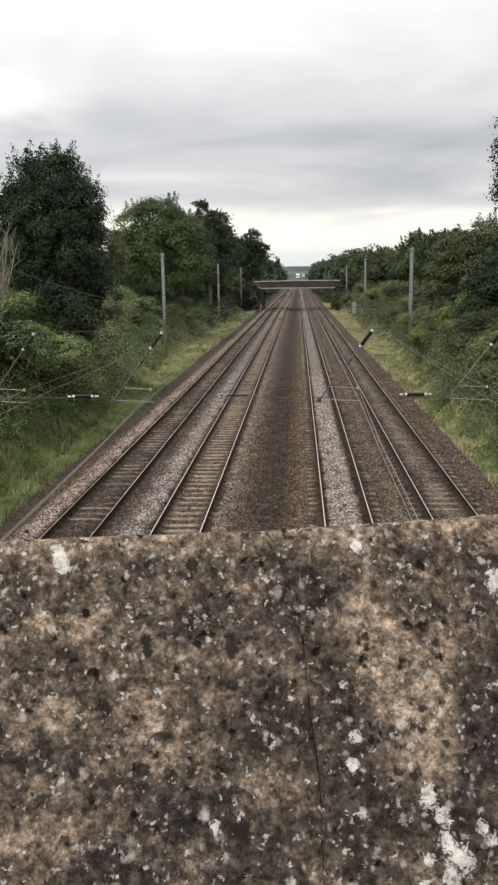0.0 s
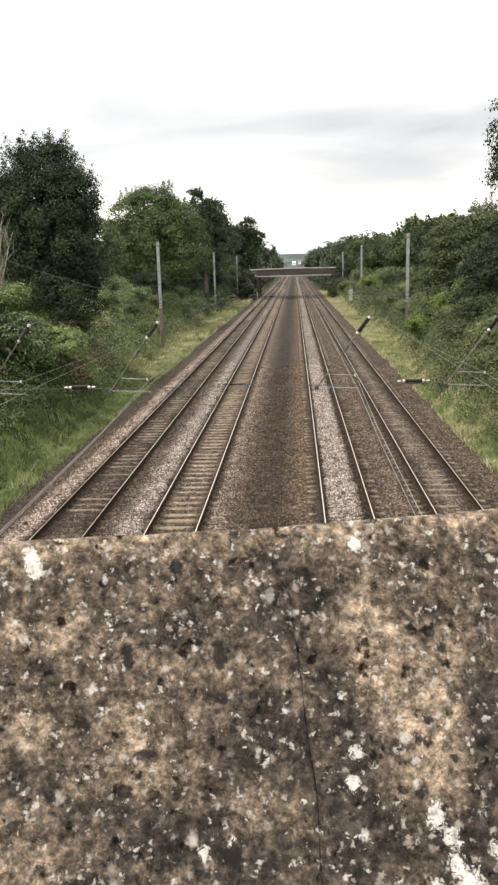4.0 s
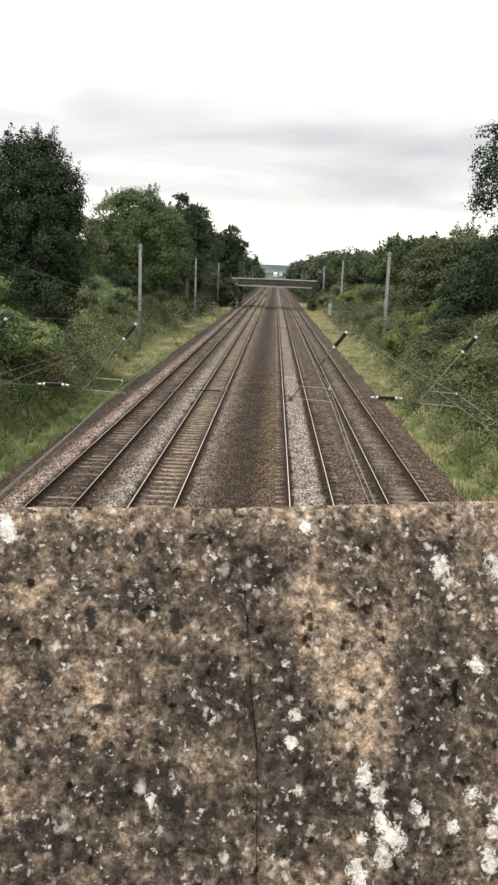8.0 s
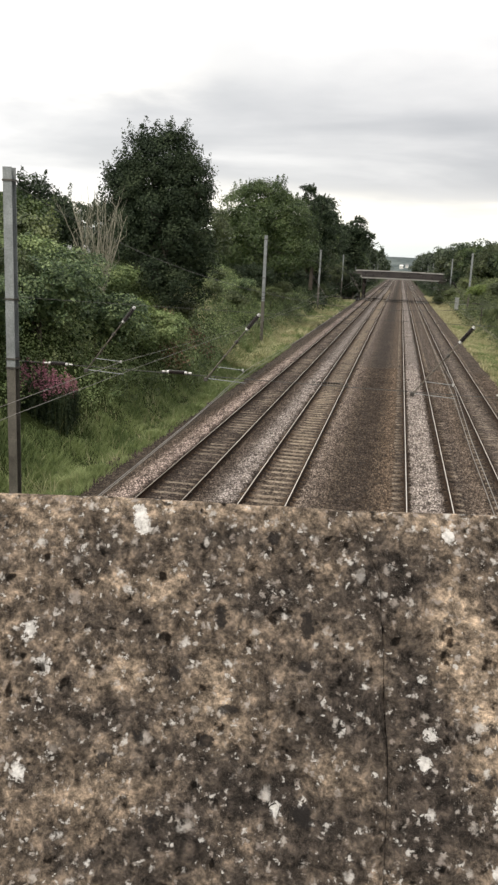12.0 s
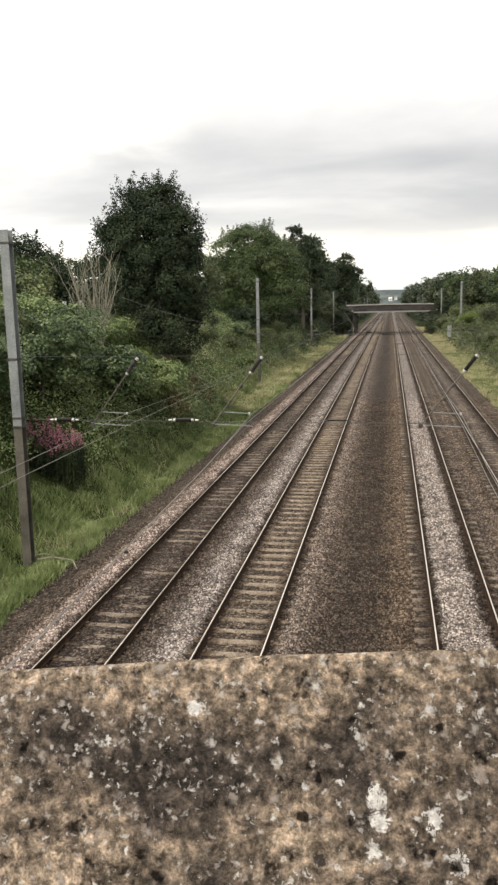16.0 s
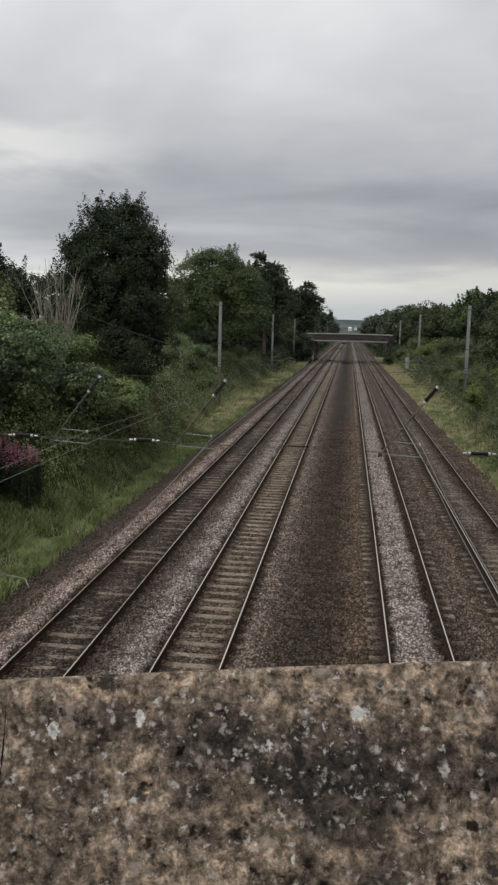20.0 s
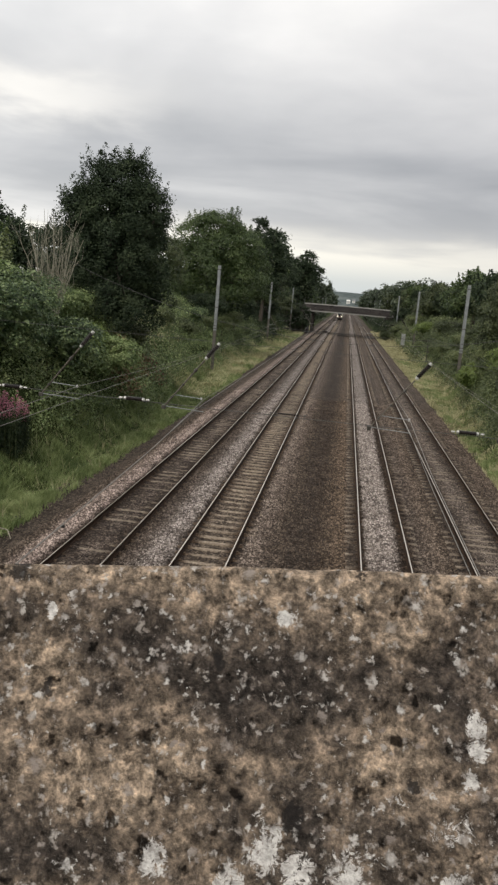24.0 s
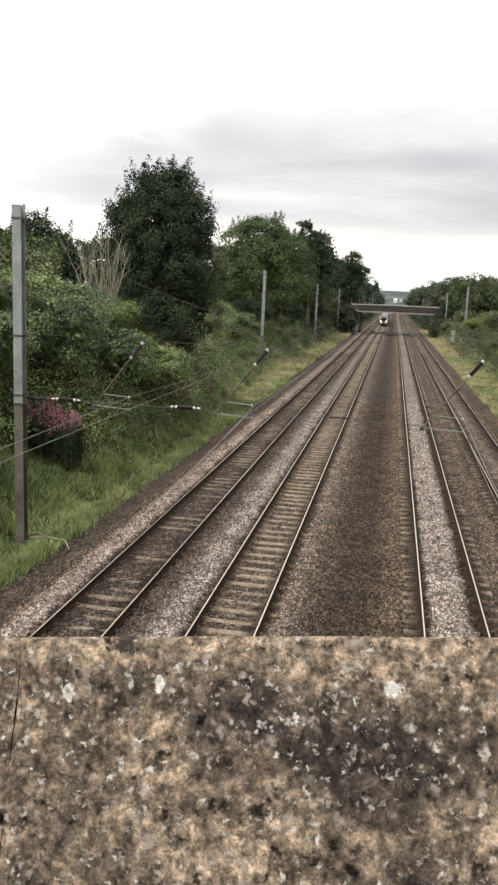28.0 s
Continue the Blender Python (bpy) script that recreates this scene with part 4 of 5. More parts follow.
for n, (y, xl, xr, foot, tl, trr) in enumerate(SPANS):
    mast(xl, y, foot, tl)
    mast(xr, y, foot if n else -0.3, trr)
    if n < 4:
        lift = 0.0 if n == 0 else 0.45
        headspan(y, xl, xr, tl - 0.4, trr - 0.4, 6.1 + lift, 4.15 + lift, [(cx, 4.08 + lift, 6.13 + lift) for cx in WIRE_X], 1 if n == 0 else -1, CAP if n == 0 else FITTING)

# wires along the tracks, over the whole line
for n, wx in enumerate(WIRE_X):
    line = thing("overhead_wires", "contact wire with its messenger wire above the rails", "overhead line", "overhead wires", m=pose(0, 0, 0))
    tx = TRACKS[n]
    stag = [(wx, 23.3), (tx - 0.1, 80.95), (wx + 0.2, 140.7), (tx - 0.1, 200.0), (tx + 0.2, 258.0), (tx - 0.2, 318.0)]
    near = (tx + 0.15, -40), (wx + (0.36 if n < 2 else -0.06), 8), (wx + (0.13 if n < 2 else -0.04), 16), (wx + (-0.17 if n == 1 else 0.06), 23.3)
    part("contact_wire", tubed([(x, y, 4.09) for x, y in near] + [(x, y, 4.5) for x, y in stag[1:]], [0.007] * 4 + [0.005] * 5, 5), COPPER, line)
    lean = 0.26 if n == 1 else -0.04
    pts = [(x + lean, y, 4.36 + 0.08 * (y > 20)) for x, y in near]
    for (xa, ya), (xb, yb) in zip(stag, stag[1:]):
        za = 4.44 if ya < 30 else 5.4
        pts += [tuple(p) for p in sag((xa, ya, za), (xb, yb, 5.4), 0.5, 8)[1:]]
    part("messenger_wire", tubed(pts, [0.007] * 4 + [0.0045] * (len(pts) - 4), 5), COPPER, line)

# cables strung along the masts beside the bank
cable = thing("lineside_cables", "two slack cables slung along the line of masts", "cable")
for o, dz in ((0.0, 0.0), (-0.05, 0.42)):
    ps = []
    for (y0, _, x0, *_), (y1, _, x1, *_) in zip(SPANS, SPANS[1:5]):
        ps += [tuple(p) for p in sag((x0 - 0.2 + o, y0, 4.0 + dz - (0.7 if y0 < 30 else 0)), (x1 - 0.2 + o, y1, 4.0 + dz), 0.3, 8)]
    part("cable", tubed(ps, 0.010, 5), WIRE, cable)

# ---- lineside pieces ----
cab = thing("lineside_cabinet", "grey painted lineside equipment cabinet", "cabinet", m=pose(14.1, 150, 1.15))
part("body", boxed(-0.34, 0.34, -0.3, 0.3, -0.1, 1.9, bevel=0.04), GREY_BOX, cab)
part("roof", boxed(-0.39, 0.39, -0.35, 0.35, 1.9, 1.97, bevel=0.02), GREY_BOX, cab)
part("door", boxed(-0.28, 0.28, -0.33, -0.3, 0.05, 1.8, bevel=0.01), GREY_BOX, cab)


post = thing("lineside_post", "thin dark steel post with a short crossbar", "post", m=pose(14.95, 113, 0.3))
part("shaft", tubed([(0, 0, -0.8), (0, 0, 2.7)], 0.07, 8), FITTING, post)
part("crossbar", boxed(-0.35, 0.35, -0.04, 0.04, 1.7, 1.8, bevel=0.01), FITTING, post)


def fallen_post():
    """A concrete post lying in the grass at the foot of the bank."""
    m = thing("concrete_post", "fallen weathered concrete post in the grass", "post", m=pose(12.66, 23.65, 0.02, -2, 0, 2))
    part("shaft", boxed(-0.12, 0.12, -2.0, 2.0, -0.12, 0.12, bevel=0.02), SLEEPER, m)


fallen_post()
for n, (x, y, s) in enumerate([(-4.76, 23.45, 0.09), (11.5, 26.0, 0.09), (-4.95, 41.0, 0.07)]):
    st = part("dark_stone", bmesh.new(), TRAIN_BLACK, None)
    bm = bmesh.new()
    bmesh.ops.create_icosphere(bm, subdivisions=1, radius=s)
    for v in bm.verts:
        v.co = Vector((v.co.x * (1 + 0.3 * math.sin(9 * v.co.y + n)), v.co.y, v.co.z * 0.7))
    bm.to_mesh(st.data)
    bm.free()
    st.location = (x, y, float(bed(np.array(x), np.array(y))) + s * 0.45)
    tagged(st, "dark lump of stone lying on the ballast", "stone")

roots = thing("fallen_branch", "bare fallen branch at the foot of a mast", "branch", m=pose(-6.75, 23.0, -0.36, 0, 0, -10))
part("stem", tubed([(-0.9, 0, 0.06), (-0.4, 0.05, 0.16), (0.1, 0.1, 0.12), (0.45, -0.05, 0.16), (0.8, -0.4, 0.03)], [0.024, 0.03, 0.026, 0.02, 0.012], 6), DEADWOOD, roots)
part("twig", tubed([(-0.3, 0.05, 0.2), (-0.5, -0.2, 0.35), (-0.8, -0.3, 0.3)], [0.018, 0.014, 0.008], 5), DEADWOOD, roots)

# ---- trees and shrubs ----


def dome(c, out, radius, per, size, flat=0.75, rise=0.55):
    """Boughs at the points c: each a dome of leaves that face out and up, open below."""
    n = rng.poisson(per * (radius / radius.mean()) ** 1.6) + 3
    which = np.repeat(np.arange(len(c)), n)
    u = spread(len(which)) + out[which] * 0.7 + [0, 0, rise]
    u /= np.linalg.norm(u, axis=1)[:, None] + 1e-9
    deep = 1.06 - 0.5 * rng.random(len(which)) ** 2.2
    ragged = 1 + 0.42 * (rng.random(len(which)) ** 6)
    P = c[which] + u * (radius[which] * deep * ragged)[:, None] * [1, 1, flat]
    face = u + spread(len(which)) * 0.75 + [0, 0, 0.35]
    return leaf_arrays(P, size * rng.uniform(0.65, 1.3, len(P)), wide=0.38, nrm=face)


def crown_arrays(lobes, clumps, leaves, spread_r, size, hollow=0.80, core=0.74):
    """Boughs of leaves over the shells of ellipsoid lobes, sparse dark leaves within; returns verts, faces and bough centres."""
    lob = np.array(lobes, float)
    area = (lob[:, 3] * lob[:, 4] + lob[:, 4] * lob[:, 5] + lob[:, 3] * lob[:, 5])
    want = max(14, int(clumps / 3.6))
    pick = rng.choice(len(lob), want * 3, p=area / area.sum())
    d = spread(len(pick))
    d[:, 2] = np.where(d[:, 2] < -0.45, -d[:, 2], d[:, 2])
    c = lob[pick, :3] + d * lob[pick, 3:] * rng.uniform(hollow, 1.08, len(pick))[:, None]
    buried = np.zeros(len(c), bool)
    if len(lob) < 20:
        for row in lob:
            buried |= (((c - row[:3]) / row[3:]) ** 2).sum(1) < 0.52
    c, d = c[~buried][:want], d[~buried][:want]
    own = spread_r * 1.75 * rng.uniform(0.45, 1.4, len(c))
    c = c - d * own[:, None] * 0.3
    V, F = dome(c, d, own, leaves * 2.5, size)
    k = max(60, clumps * 5)
    pick = rng.choice(len(lob), k, p=area / area.sum())
    inner = lob[pick, :3] + spread(k) * lob[pick, 3:] * (rng.random(k) ** 0.5 * core)[:, None]
    V2, F2 = leaf_arrays(inner, size * rng.uniform(1.8, 3.2, k), 0.2)
    return np.concatenate([V, V2]), np.concatenate([F, F2 + len(V)]), c


def tree(name, label, x, y, lobes, mat, clumps, leaves, spread_r, size, trunk_r=0.22, z=None, stems=1, category="tree", group="", sprays=0, core=0.74):
    """A tapered trunk with limbs and a crown of many small leaves."""
    z = float(land(np.array(x), np.array(y))) if z is None else z
    tr = thing(name, label, category, group, m=pose(x, y, z))
    V, F, c = crown_arrays(lobes, clumps, leaves, spread_r, size, core=core)
    if sprays:
        top = np.array(lobes, float)
        tips = top[rng.choice(len(top), sprays)]
        sv = []
        for t in tips:
            a, out = rng.uniform(0, 6.28), math.sqrt(rng.uniform(0, 0.95))
            p = t[:3] + [math.cos(a) * t[3] * out, math.sin(a) * t[4] * out, t[5] * math.sqrt(1 - out * out) * 0.78]
            k, long = int(rng.integers(70, 130)), rng.uniform(0.9, 1.9) * math.sqrt(t[5] / 3.0 + 0.35)
            rise = rng.uniform(0, 1, k) ** 1.2
            wide = 0.04 + 0.30 * (1 - rise)
            lean = [math.cos(a) * out * 0.45, math.sin(a) * out * 0.45]
            sv.append(p + np.stack([rng.normal(0, 1, k) * wide + rise * long * lean[0], rng.normal(0, 1, k) * wide + rise * long * lean[1], rise * long], 1))
        V2, F2 = leaf_arrays(np.concatenate(sv), size, 0.0)
        V, F = np.concatenate([V, V2]), np.concatenate([F, F2 + len(V)])
    child("crown", mesh_of("crown", V, F, mat), tr)
    bm = bmesh.new()
    mid = np.mean(np.array(lobes)[:, :3], 0)
    for s in range(stems):
        o = Vector((rng.normal(0, 0.3), rng.normal(0, 0.3), 0)) if stems > 1 else Vector((0, 0, 0))
        hgt = mid[2] * 1.15
        tube(bm, [o + Vector((0, 0, -0.5)), o + Vector((mid[0] * 0.2, mid[1] * 0.2, hgt * 0.45)), Vector((mid[0] * 0.8, mid[1] * 0.8, hgt))], [trunk_r * 1.25, trunk_r * 0.8, trunk_r * 0.3], 8)
    part("trunk", bm, BARK, tr)
    for q in c[:: max(1, len(c) // (14 if y < 75 else 7))]:
        b = Vector((mid[0] * 0.5, mid[1] * 0.5, mid[2] * rng.uniform(0.45, 0.95)))
        e = Vector(q)
        m = b.lerp(e, 0.5) + Vector((rng.normal(0, 0.2), rng.normal(0, 0.2), -0.25))
        part("limb", tubed([b, m, e], [trunk_r * 0.38, trunk_r * 0.22, trunk_r * 0.07], 5), BARK, tr)
    return tr


# the big dark tree on the bank, upright with feathery tips
tree("tree", "tall dark green tree with feathery upright tips", -11.6, 50, [(x * 0.93, y, z, rx * 0.88, ry, rz * 0.96) for x, y, z, rx, ry, rz in [(0, 0, 5.0, 2.9, 3.0, 3.2), (-1.2, 0, 7.4, 1.8, 2.2, 2.3), (1.2, 0, 7.4, 1.7, 2.2, 2.4), (-0.9, 0, 9.3, 1.0, 1.3, 1.7), (1.2, 0.2, 9.5, 0.9, 1.2, 1.5), (2.4, -0.4, 4.4, 1.2, 2.0, 2.0), (-2.2, 0, 5.2, 1.3, 2.0, 2.3), (2.1, 0.4, 6.6, 1.0, 1.4, 1.5), (-1.9, 0.2, 8.0, 0.7, 1.2, 1.2), (3.0, 0, 2.8, 1.1, 1.6, 1.4), (0.1, 0, 9.0, 1.2, 1.4, 1.6), (2.3, 0, 7.7, 1.2, 1.5, 1.7), (-2.3, 0, 7.2, 1.0, 1.5, 1.6), (0.2, 0, 1.8, 2.9, 3.0, 2.2)]], LEAF_DARK, 1300, 62, 0.44, 0.125, 0.3, z=4.0, sprays=210, core=0.72)
tree("tree", "round fresh green tree on the cutting slope", -13.4, 103, [(0, 0, 6.6, 6.0, 5.6, 5.6), (-1.9, 0, 9.9, 3.9, 4.2, 4.0), (1.7, 0, 9.0, 3.0, 3.8, 3.7), (3.2, -0.5, 5.6, 2.5, 3.0, 4.4), (-4.2, 0, 6.2, 3.2, 3.4, 4.4), (0.5, 0, 12.0, 2.0, 2.4, 2.1), (2.8, 0, 10.6, 1.4, 1.8, 1.6), (-2.8, 0.4, 12.0, 1.5, 1.8, 1.6)], LEAF_GREEN, 1100, 56, 0.7, 0.18, 0.36, z=3.2, sprays=90)
tree("tree", "tall dark poplar with gaps in its crown", -12.6, 150, [(-1.7, 0, 15.5, 1.5, 1.6, 2.2), (0.7, 0, 13.7, 1.4, 1.6, 2.1), (2.5, 0, 11.8, 1.4, 1.6, 1.9), (3.4, 0, 9.4, 1.5, 1.7, 1.8), (-0.4, 0, 10.8, 2.6, 2.8, 2.8), (1.2, 0, 8.0, 3.2, 3.2, 3.2), (1, 0, 5.4, 4.0, 4.0, 3.6)], LEAF_DARK, 460, 46, 0.62, 0.22, 0.32, z=3.6, core=0.6, sprays=40)
tree("tree", "rounded green tree beside the line", -15.0, 163, [(0, 0, 6.2, 4.6, 4.4, 4.6), (1.5, 0, 4.2, 3.6, 3.6, 3.8), (-1.4, 0, 8.4, 3.2, 3.2, 3.2)], LEAF_OLIVE, 380, 40, 0.9, 0.3, 0.3)
tree("tree", "dense dark green tree near the bridge", -11.0, 226, [(0, 0, 8.0, 4.8, 4.8, 5.6), (2.0, 0, 12.2, 2.8, 2.9, 3.0), (4.3, 0, 9.4, 2.2, 2.4, 2.4), (1.4, 0, 5.0, 4.0, 4.0, 4.6)], LEAF_DARK, 440, 40, 0.9, 0.3, 0.32, z=5.0, sprays=40)
tree("tree", "rounded green tree past the bridge", -14.0, 262, [(0, 0, 6.8, 5.0, 5.0, 5.0), (2.6, 0, 5.4, 3.6, 3.6, 4.4), (-2.5, 0, 8.4, 4.0, 4.0, 4.2)], LEAF_GREEN, 360, 36, 1.1, 0.38, 0.32)
# right side
tree("tree", "large leafy tree with sky showing through its crown", 20.0, 47, [(-1.5, 0, 7.6, 3.2, 3.2, 3.0), (1.4, 0, 10.4, 3.6, 3.6, 3.4), (0.9, 0, 12.6, 2.5, 2.8, 2.8), (0.8, 0, 3.4, 3.6, 3.2, 3.6), (2.6, 0, 1.6, 3.4, 3.0, 2.6), (-2.6, 0, 9.2, 2.4, 2.4, 2.0), (-0.7, 0, 10.9, 2.2, 2.2, 2.2), (3.2, 0, 6.8, 3.0, 3.0, 3.0)], LEAF_DARK, 1900, 54, 0.5, 0.16, 0.3, z=5.2, core=0.76)
tree("tree", "dense rounded olive green tree on the bank top", 20.0, 68, [(0, 0, 3.4, 3.8, 3.6, 3.0), (-3.2, 0, 3.6, 2.2, 2.6, 3.4), (3.0, 0, 4.2, 2.4, 2.8, 3.3), (-0.6, 0, 5.4, 1.9, 2.2, 2.3), (1.2, 0.5, 4.6, 1.6, 2.0, 2.2), (-4.6, 0, 2.4, 1.4, 2.0, 2.4)], LEAF_OLIVE, 620, 50, 0.5, 0.17, 0.24, z=3.9, sprays=60)
tree("tree", "dark bushy hawthorn on the bank top", 17.4, 53, [(0, 0, 2.3, 2.8, 2.8, 2.6), (1.8, 0, 3.2, 2.4, 2.4, 2.2), (-1.4, 0, 1.8, 2.0, 2.0, 1.9)], LEAF_DARK, 420, 48, 0.48, 0.15, 0.2, z=3.9)
tree("tree", "dark rounded tree behind the hedge", 24.0, 62, [(0, 0, 3.5, 4.5, 4.5, 3.5), (-3.0, 0, 2.8, 3.0, 3.0, 2.6)], LEAF_DARK, 360, 40, 0.7, 0.22, 0.24)
for n, (x, y, s, m) in enumerate([(20.6, 92, 0.80, LEAF_DARK), (20.4, 112, 0.86, LEAF_GREEN), (21.0, 130, 0.66, LEAF_DARK), (19.8, 148, 0.78, LEAF_OLIVE), (21, 165, 0.82, LEAF_DARK), (20, 182, 0.88, LEAF_GREEN), (20.5, 205, 1.0, LEAF_OLIVE), (21, 228, 1.1, LEAF_DARK), (19.5, 252, 1.1, LEAF_OLIVE)]):
    a = rng.uniform(-0.6, 0.6, 6)
    tree("tree", "bushy mid-sized tree in the row along the cutting", x, y, [(0, 0, 4.1 * s, 3.6 * s, 3.6 * s, 3.6 * s), (2.0 + a[0], 0, (4.6 + a[1]) * s, 2.6 * s, 2.6 * s, 2.7 * s), (-2.0 + a[2], 0, (3.8 + a[3]) * s, 2.7 * s, 2.7 * s, 2.8 * s), (a[4], 0, (6.0 + a[5]) * s, 2.0 * s, 2.0 * s, 2.0 * s)], m, 300, 36, 0.66, 0.26, 0.25, group="trees along the cutting", sprays=30)
# left side, behind and beside the big tree
for n, (x, y, s, m) in enumerate([(-22.5, 52, 0.70, LEAF_GREEN), (-19.0, 44, 0.52, BRAMBLE), (-27, 66, 1.0, LEAF_DARK), (-21.5, 76, 1.25, LEAF_DARK), (-19.5, 88, 1.2, LEAF_OLIVE), (-18.5, 122, 1.5, LEAF_GREEN), (-16.5, 128, 1.2, LEAF_OLIVE), (-16, 150, 1.6, LEAF_DARK), (-15.5, 180, 1.5, LEAF_GREEN), (-15, 215, 1.6, LEAF_DARK)]):
    a = rng.uniform(-0.6, 0.6, 6)
    tree("tree", "bushy green tree on the bank top", x, y, [(0, 0, 3.2 * s, 3.4 * s, 3.4 * s, 3.2 * s), (1.8 + a[0], 0, (4.2 + a[1]) * s, 2.4 * s, 2.4 * s, 2.5 * s), (-1.8 + a[2], 0, (3.4 + a[3]) * s, 2.5 * s, 2.5 * s, 2.6 * s), (a[4], 0, (5.2 + a[5]) * s, 1.9 * s, 1.9 * s, 1.9 * s)], m, 300, 38, 0.55, 0.20, 0.25, group="trees on the bank top", sprays=30)


def shrub(label, x, y, w, h, mat, clumps, size, name="shrub", depth=None):
    """A low bush of leafy clumps on several thin stems."""
    d = depth or w
    return tree(name, label, x, y, [(0, 0, h * 0.42, w * 0.5, d * 0.5, h * 0.5), (w * 0.28, 0, h * 0.55, w * 0.3, d * 0.3, h * 0.36), (-w * 0.26, 0, h * 0.5, w * 0.3, d * 0.3, h * 0.36)], mat, clumps, 40, 0.34, size, 0.05, stems=4, category="shrub", group="shrubs on the banks")


for x, y, w, h, m in [(-11.6, 32.5, 4.6, 3.4, LEAF_TEAL), (-12.9, 36.5, 5.5, 2.8, LEAF_TEAL), (-10.6, 37.5, 3.8, 2.8, LEAF_TEAL), (-10.4, 43.5, 4.2, 2.4, NETTLE), (-15.0, 31, 6, 2.8, LEAF_OLIVE), (-12.4, 27.6, 4.4, 2.8, LEAF_TEAL), (-13.4, 92, 4.6, 3.6, LEAF_DARK), (-13.6, 112, 5, 4, LEAF_DARK), (-12.6, 194, 6, 6, LEAF_OLIVE), (-13.4, 126, 5, 3.4, LEAF_DARK), (-13.6, 168, 5, 4, LEAF_DARK), (-13.9, 45, 4, 1.5, NETTLE), (-13.8, 38.8, 5.2, 1.8, NETTLE), (-11.2, 40.4, 3.6, 2.2, LEAF_PALE), (-14.6, 35.5, 5.5, 2.6, NETTLE), (-11.6, 201.5, 4.4, 9.4, LEAF_DARK), (-9.0, 201.8, 3.8, 8.6, LEAF_DARK), (-7.2, 202, 2.6, 7.2, LEAF_DARK), (16.4, 201.5, 4.5, 6.4, LEAF_DARK), (14.4, 201.5, 3.2, 5.2, LEAF_DARK), (13.2, 201, 2.4, 3.2, LEAF_OLIVE), (15.6, 190, 4.2, 3.6, LEAF_OLIVE), (15.2, 178, 3.6, 3.0, BRAMBLE)]:
    shrub("dense green shrub on the cutting slope", x, y, w, h, m, 300, 0.12)
for x, y, w, h, m in [(17.4, 41, 3.0, 1.7, BRAMBLE), (17.3, 58, 3.6, 3.6, LEAF_PALE), (14.9, 70, 2.4, 2.8, LEAF_PALE), (15.4, 33, 3.0, 1.6, BRAMBLE), (14.6, 27, 2.6, 1.3, BRAMBLE), (16.6, 24, 3.4, 1.8, LEAF_TEAL), (15.0, 44, 2.8, 1.5, BRAMBLE), (14.9, 52, 2.4, 1.4, LEAF_OLIVE), (16.4, 64, 2.6, 2.4, LEAF_PALE), (19.5, 36, 4.5, 2.2, BRAMBLE), (17.2, 76, 4, 2.2, BRAMBLE), (18.0, 95, 3.6, 2.0, BRAMBLE), (18.6, 118, 4.5, 2.6, LEAF_OLIVE), (17.6, 165, 4.5, 3.0, BRAMBLE), (17.4, 137, 4.5, 2.4, LEAF_PALE), (18, 29, 5, 2.0, BRAMBLE)]:
    shrub("leafy green shrub on the cutting slope", x, y, w, h, m, 220, 0.13)

for n in range(26):
    side = n % 2
    y = 46 + 2.6 * n + rng.uniform(-1, 1)
    far = float(np.clip(2.6 + 3.2 * rng.random(), 0, 6))
    x = -(8.2 + 1.5 * float(step(y, 50, 78)) + far) if side else 11.9 + 1.9 * float(step(y, 34, 82)) + far
    shrub("low arching bramble bush on the cutting slope", x, y, rng.uniform(2.2, 3.6), rng.uniform(1.2, 2.0), (BRAMBLE, LEAF_OLIVE, BRAMBLE, LEAF_TEAL)[n // 2 % 4], 130, 0.12)

# bare shrub with many pale upright stems
dead = thing("dead_shrub", "leafless shrub with many pale bare stems", "shrub", m=pose(-12.5, 42.0, 5.75))
for n in range(22):
    lean, h = (n + rng.uniform(0, 1)) / 11 - 1, rng.uniform(4.4, 6.0)
    h -= 1.4 * abs(lean)
    at = Vector((0.35 * lean + rng.normal(0, 0.12), rng.normal(0, 0.25), -0.3))
    go = Vector((0.26 * lean + rng.normal(0, 0.04), rng.normal(0, 0.1), 1.0))
    pts = [at]
    for k in range(9):
        go = go + Vector((rng.normal(0, 0.085) + 0.01 * lean, rng.normal(0, 0.08), 0.02))
        pts.append(pts[-1] + go.normalized() * (h / 9))
    thick = rng.uniform(0.034, 0.055)
    bm = tubed(pts, [thick * (1 - k / 11) for k in range(10)], 6)
    for k in range(6):
        i = int(rng.integers(2, 9))
        q, way = pts[i], Vector((rng.normal(0, 0.5), rng.normal(0, 0.4), 1.0)).normalized()
        e = q + way * rng.uniform(0.5, 1.1)
        f = e + Vector((rng.normal(0, 0.16), rng.normal(0, 0.12), rng.uniform(0.3, 0.7)))
        tube(bm, [q, q.lerp(e, 0.5) + Vector((rng.normal(0, 0.05), 0, 0)), e, f], [0.014, 0.011, 0.008, 0.004], 4)
        tube(bm, [q.lerp(e, 0.6), q.lerp(e, 0.6) + Vector((rng.normal(0, 0.25), rng.normal(0, 0.15), rng.uniform(0.2, 0.5)))], [0.008, 0.003], 4)
    part("stem", bm, DEADWOOD, dead)

# pink flowering stand beside the near mast
HX, HY = -10.25, 30.0
herb = thing("willowherb_clump", "clump of tall pink flowering willowherb", "wild flowers", m=pose(HX, HY, float(land(np.array(HX), np.array(HY)))))
n = 420
root = np.stack([rng.uniform(-0.95, 1.4, n), rng.uniform(-0.9, 0.9, n), np.zeros(n)], 1)
root[:, 2] = land(root[:, 0] + HX, root[:, 1] + HY) - float(land(np.array(HX), np.array(HY)))
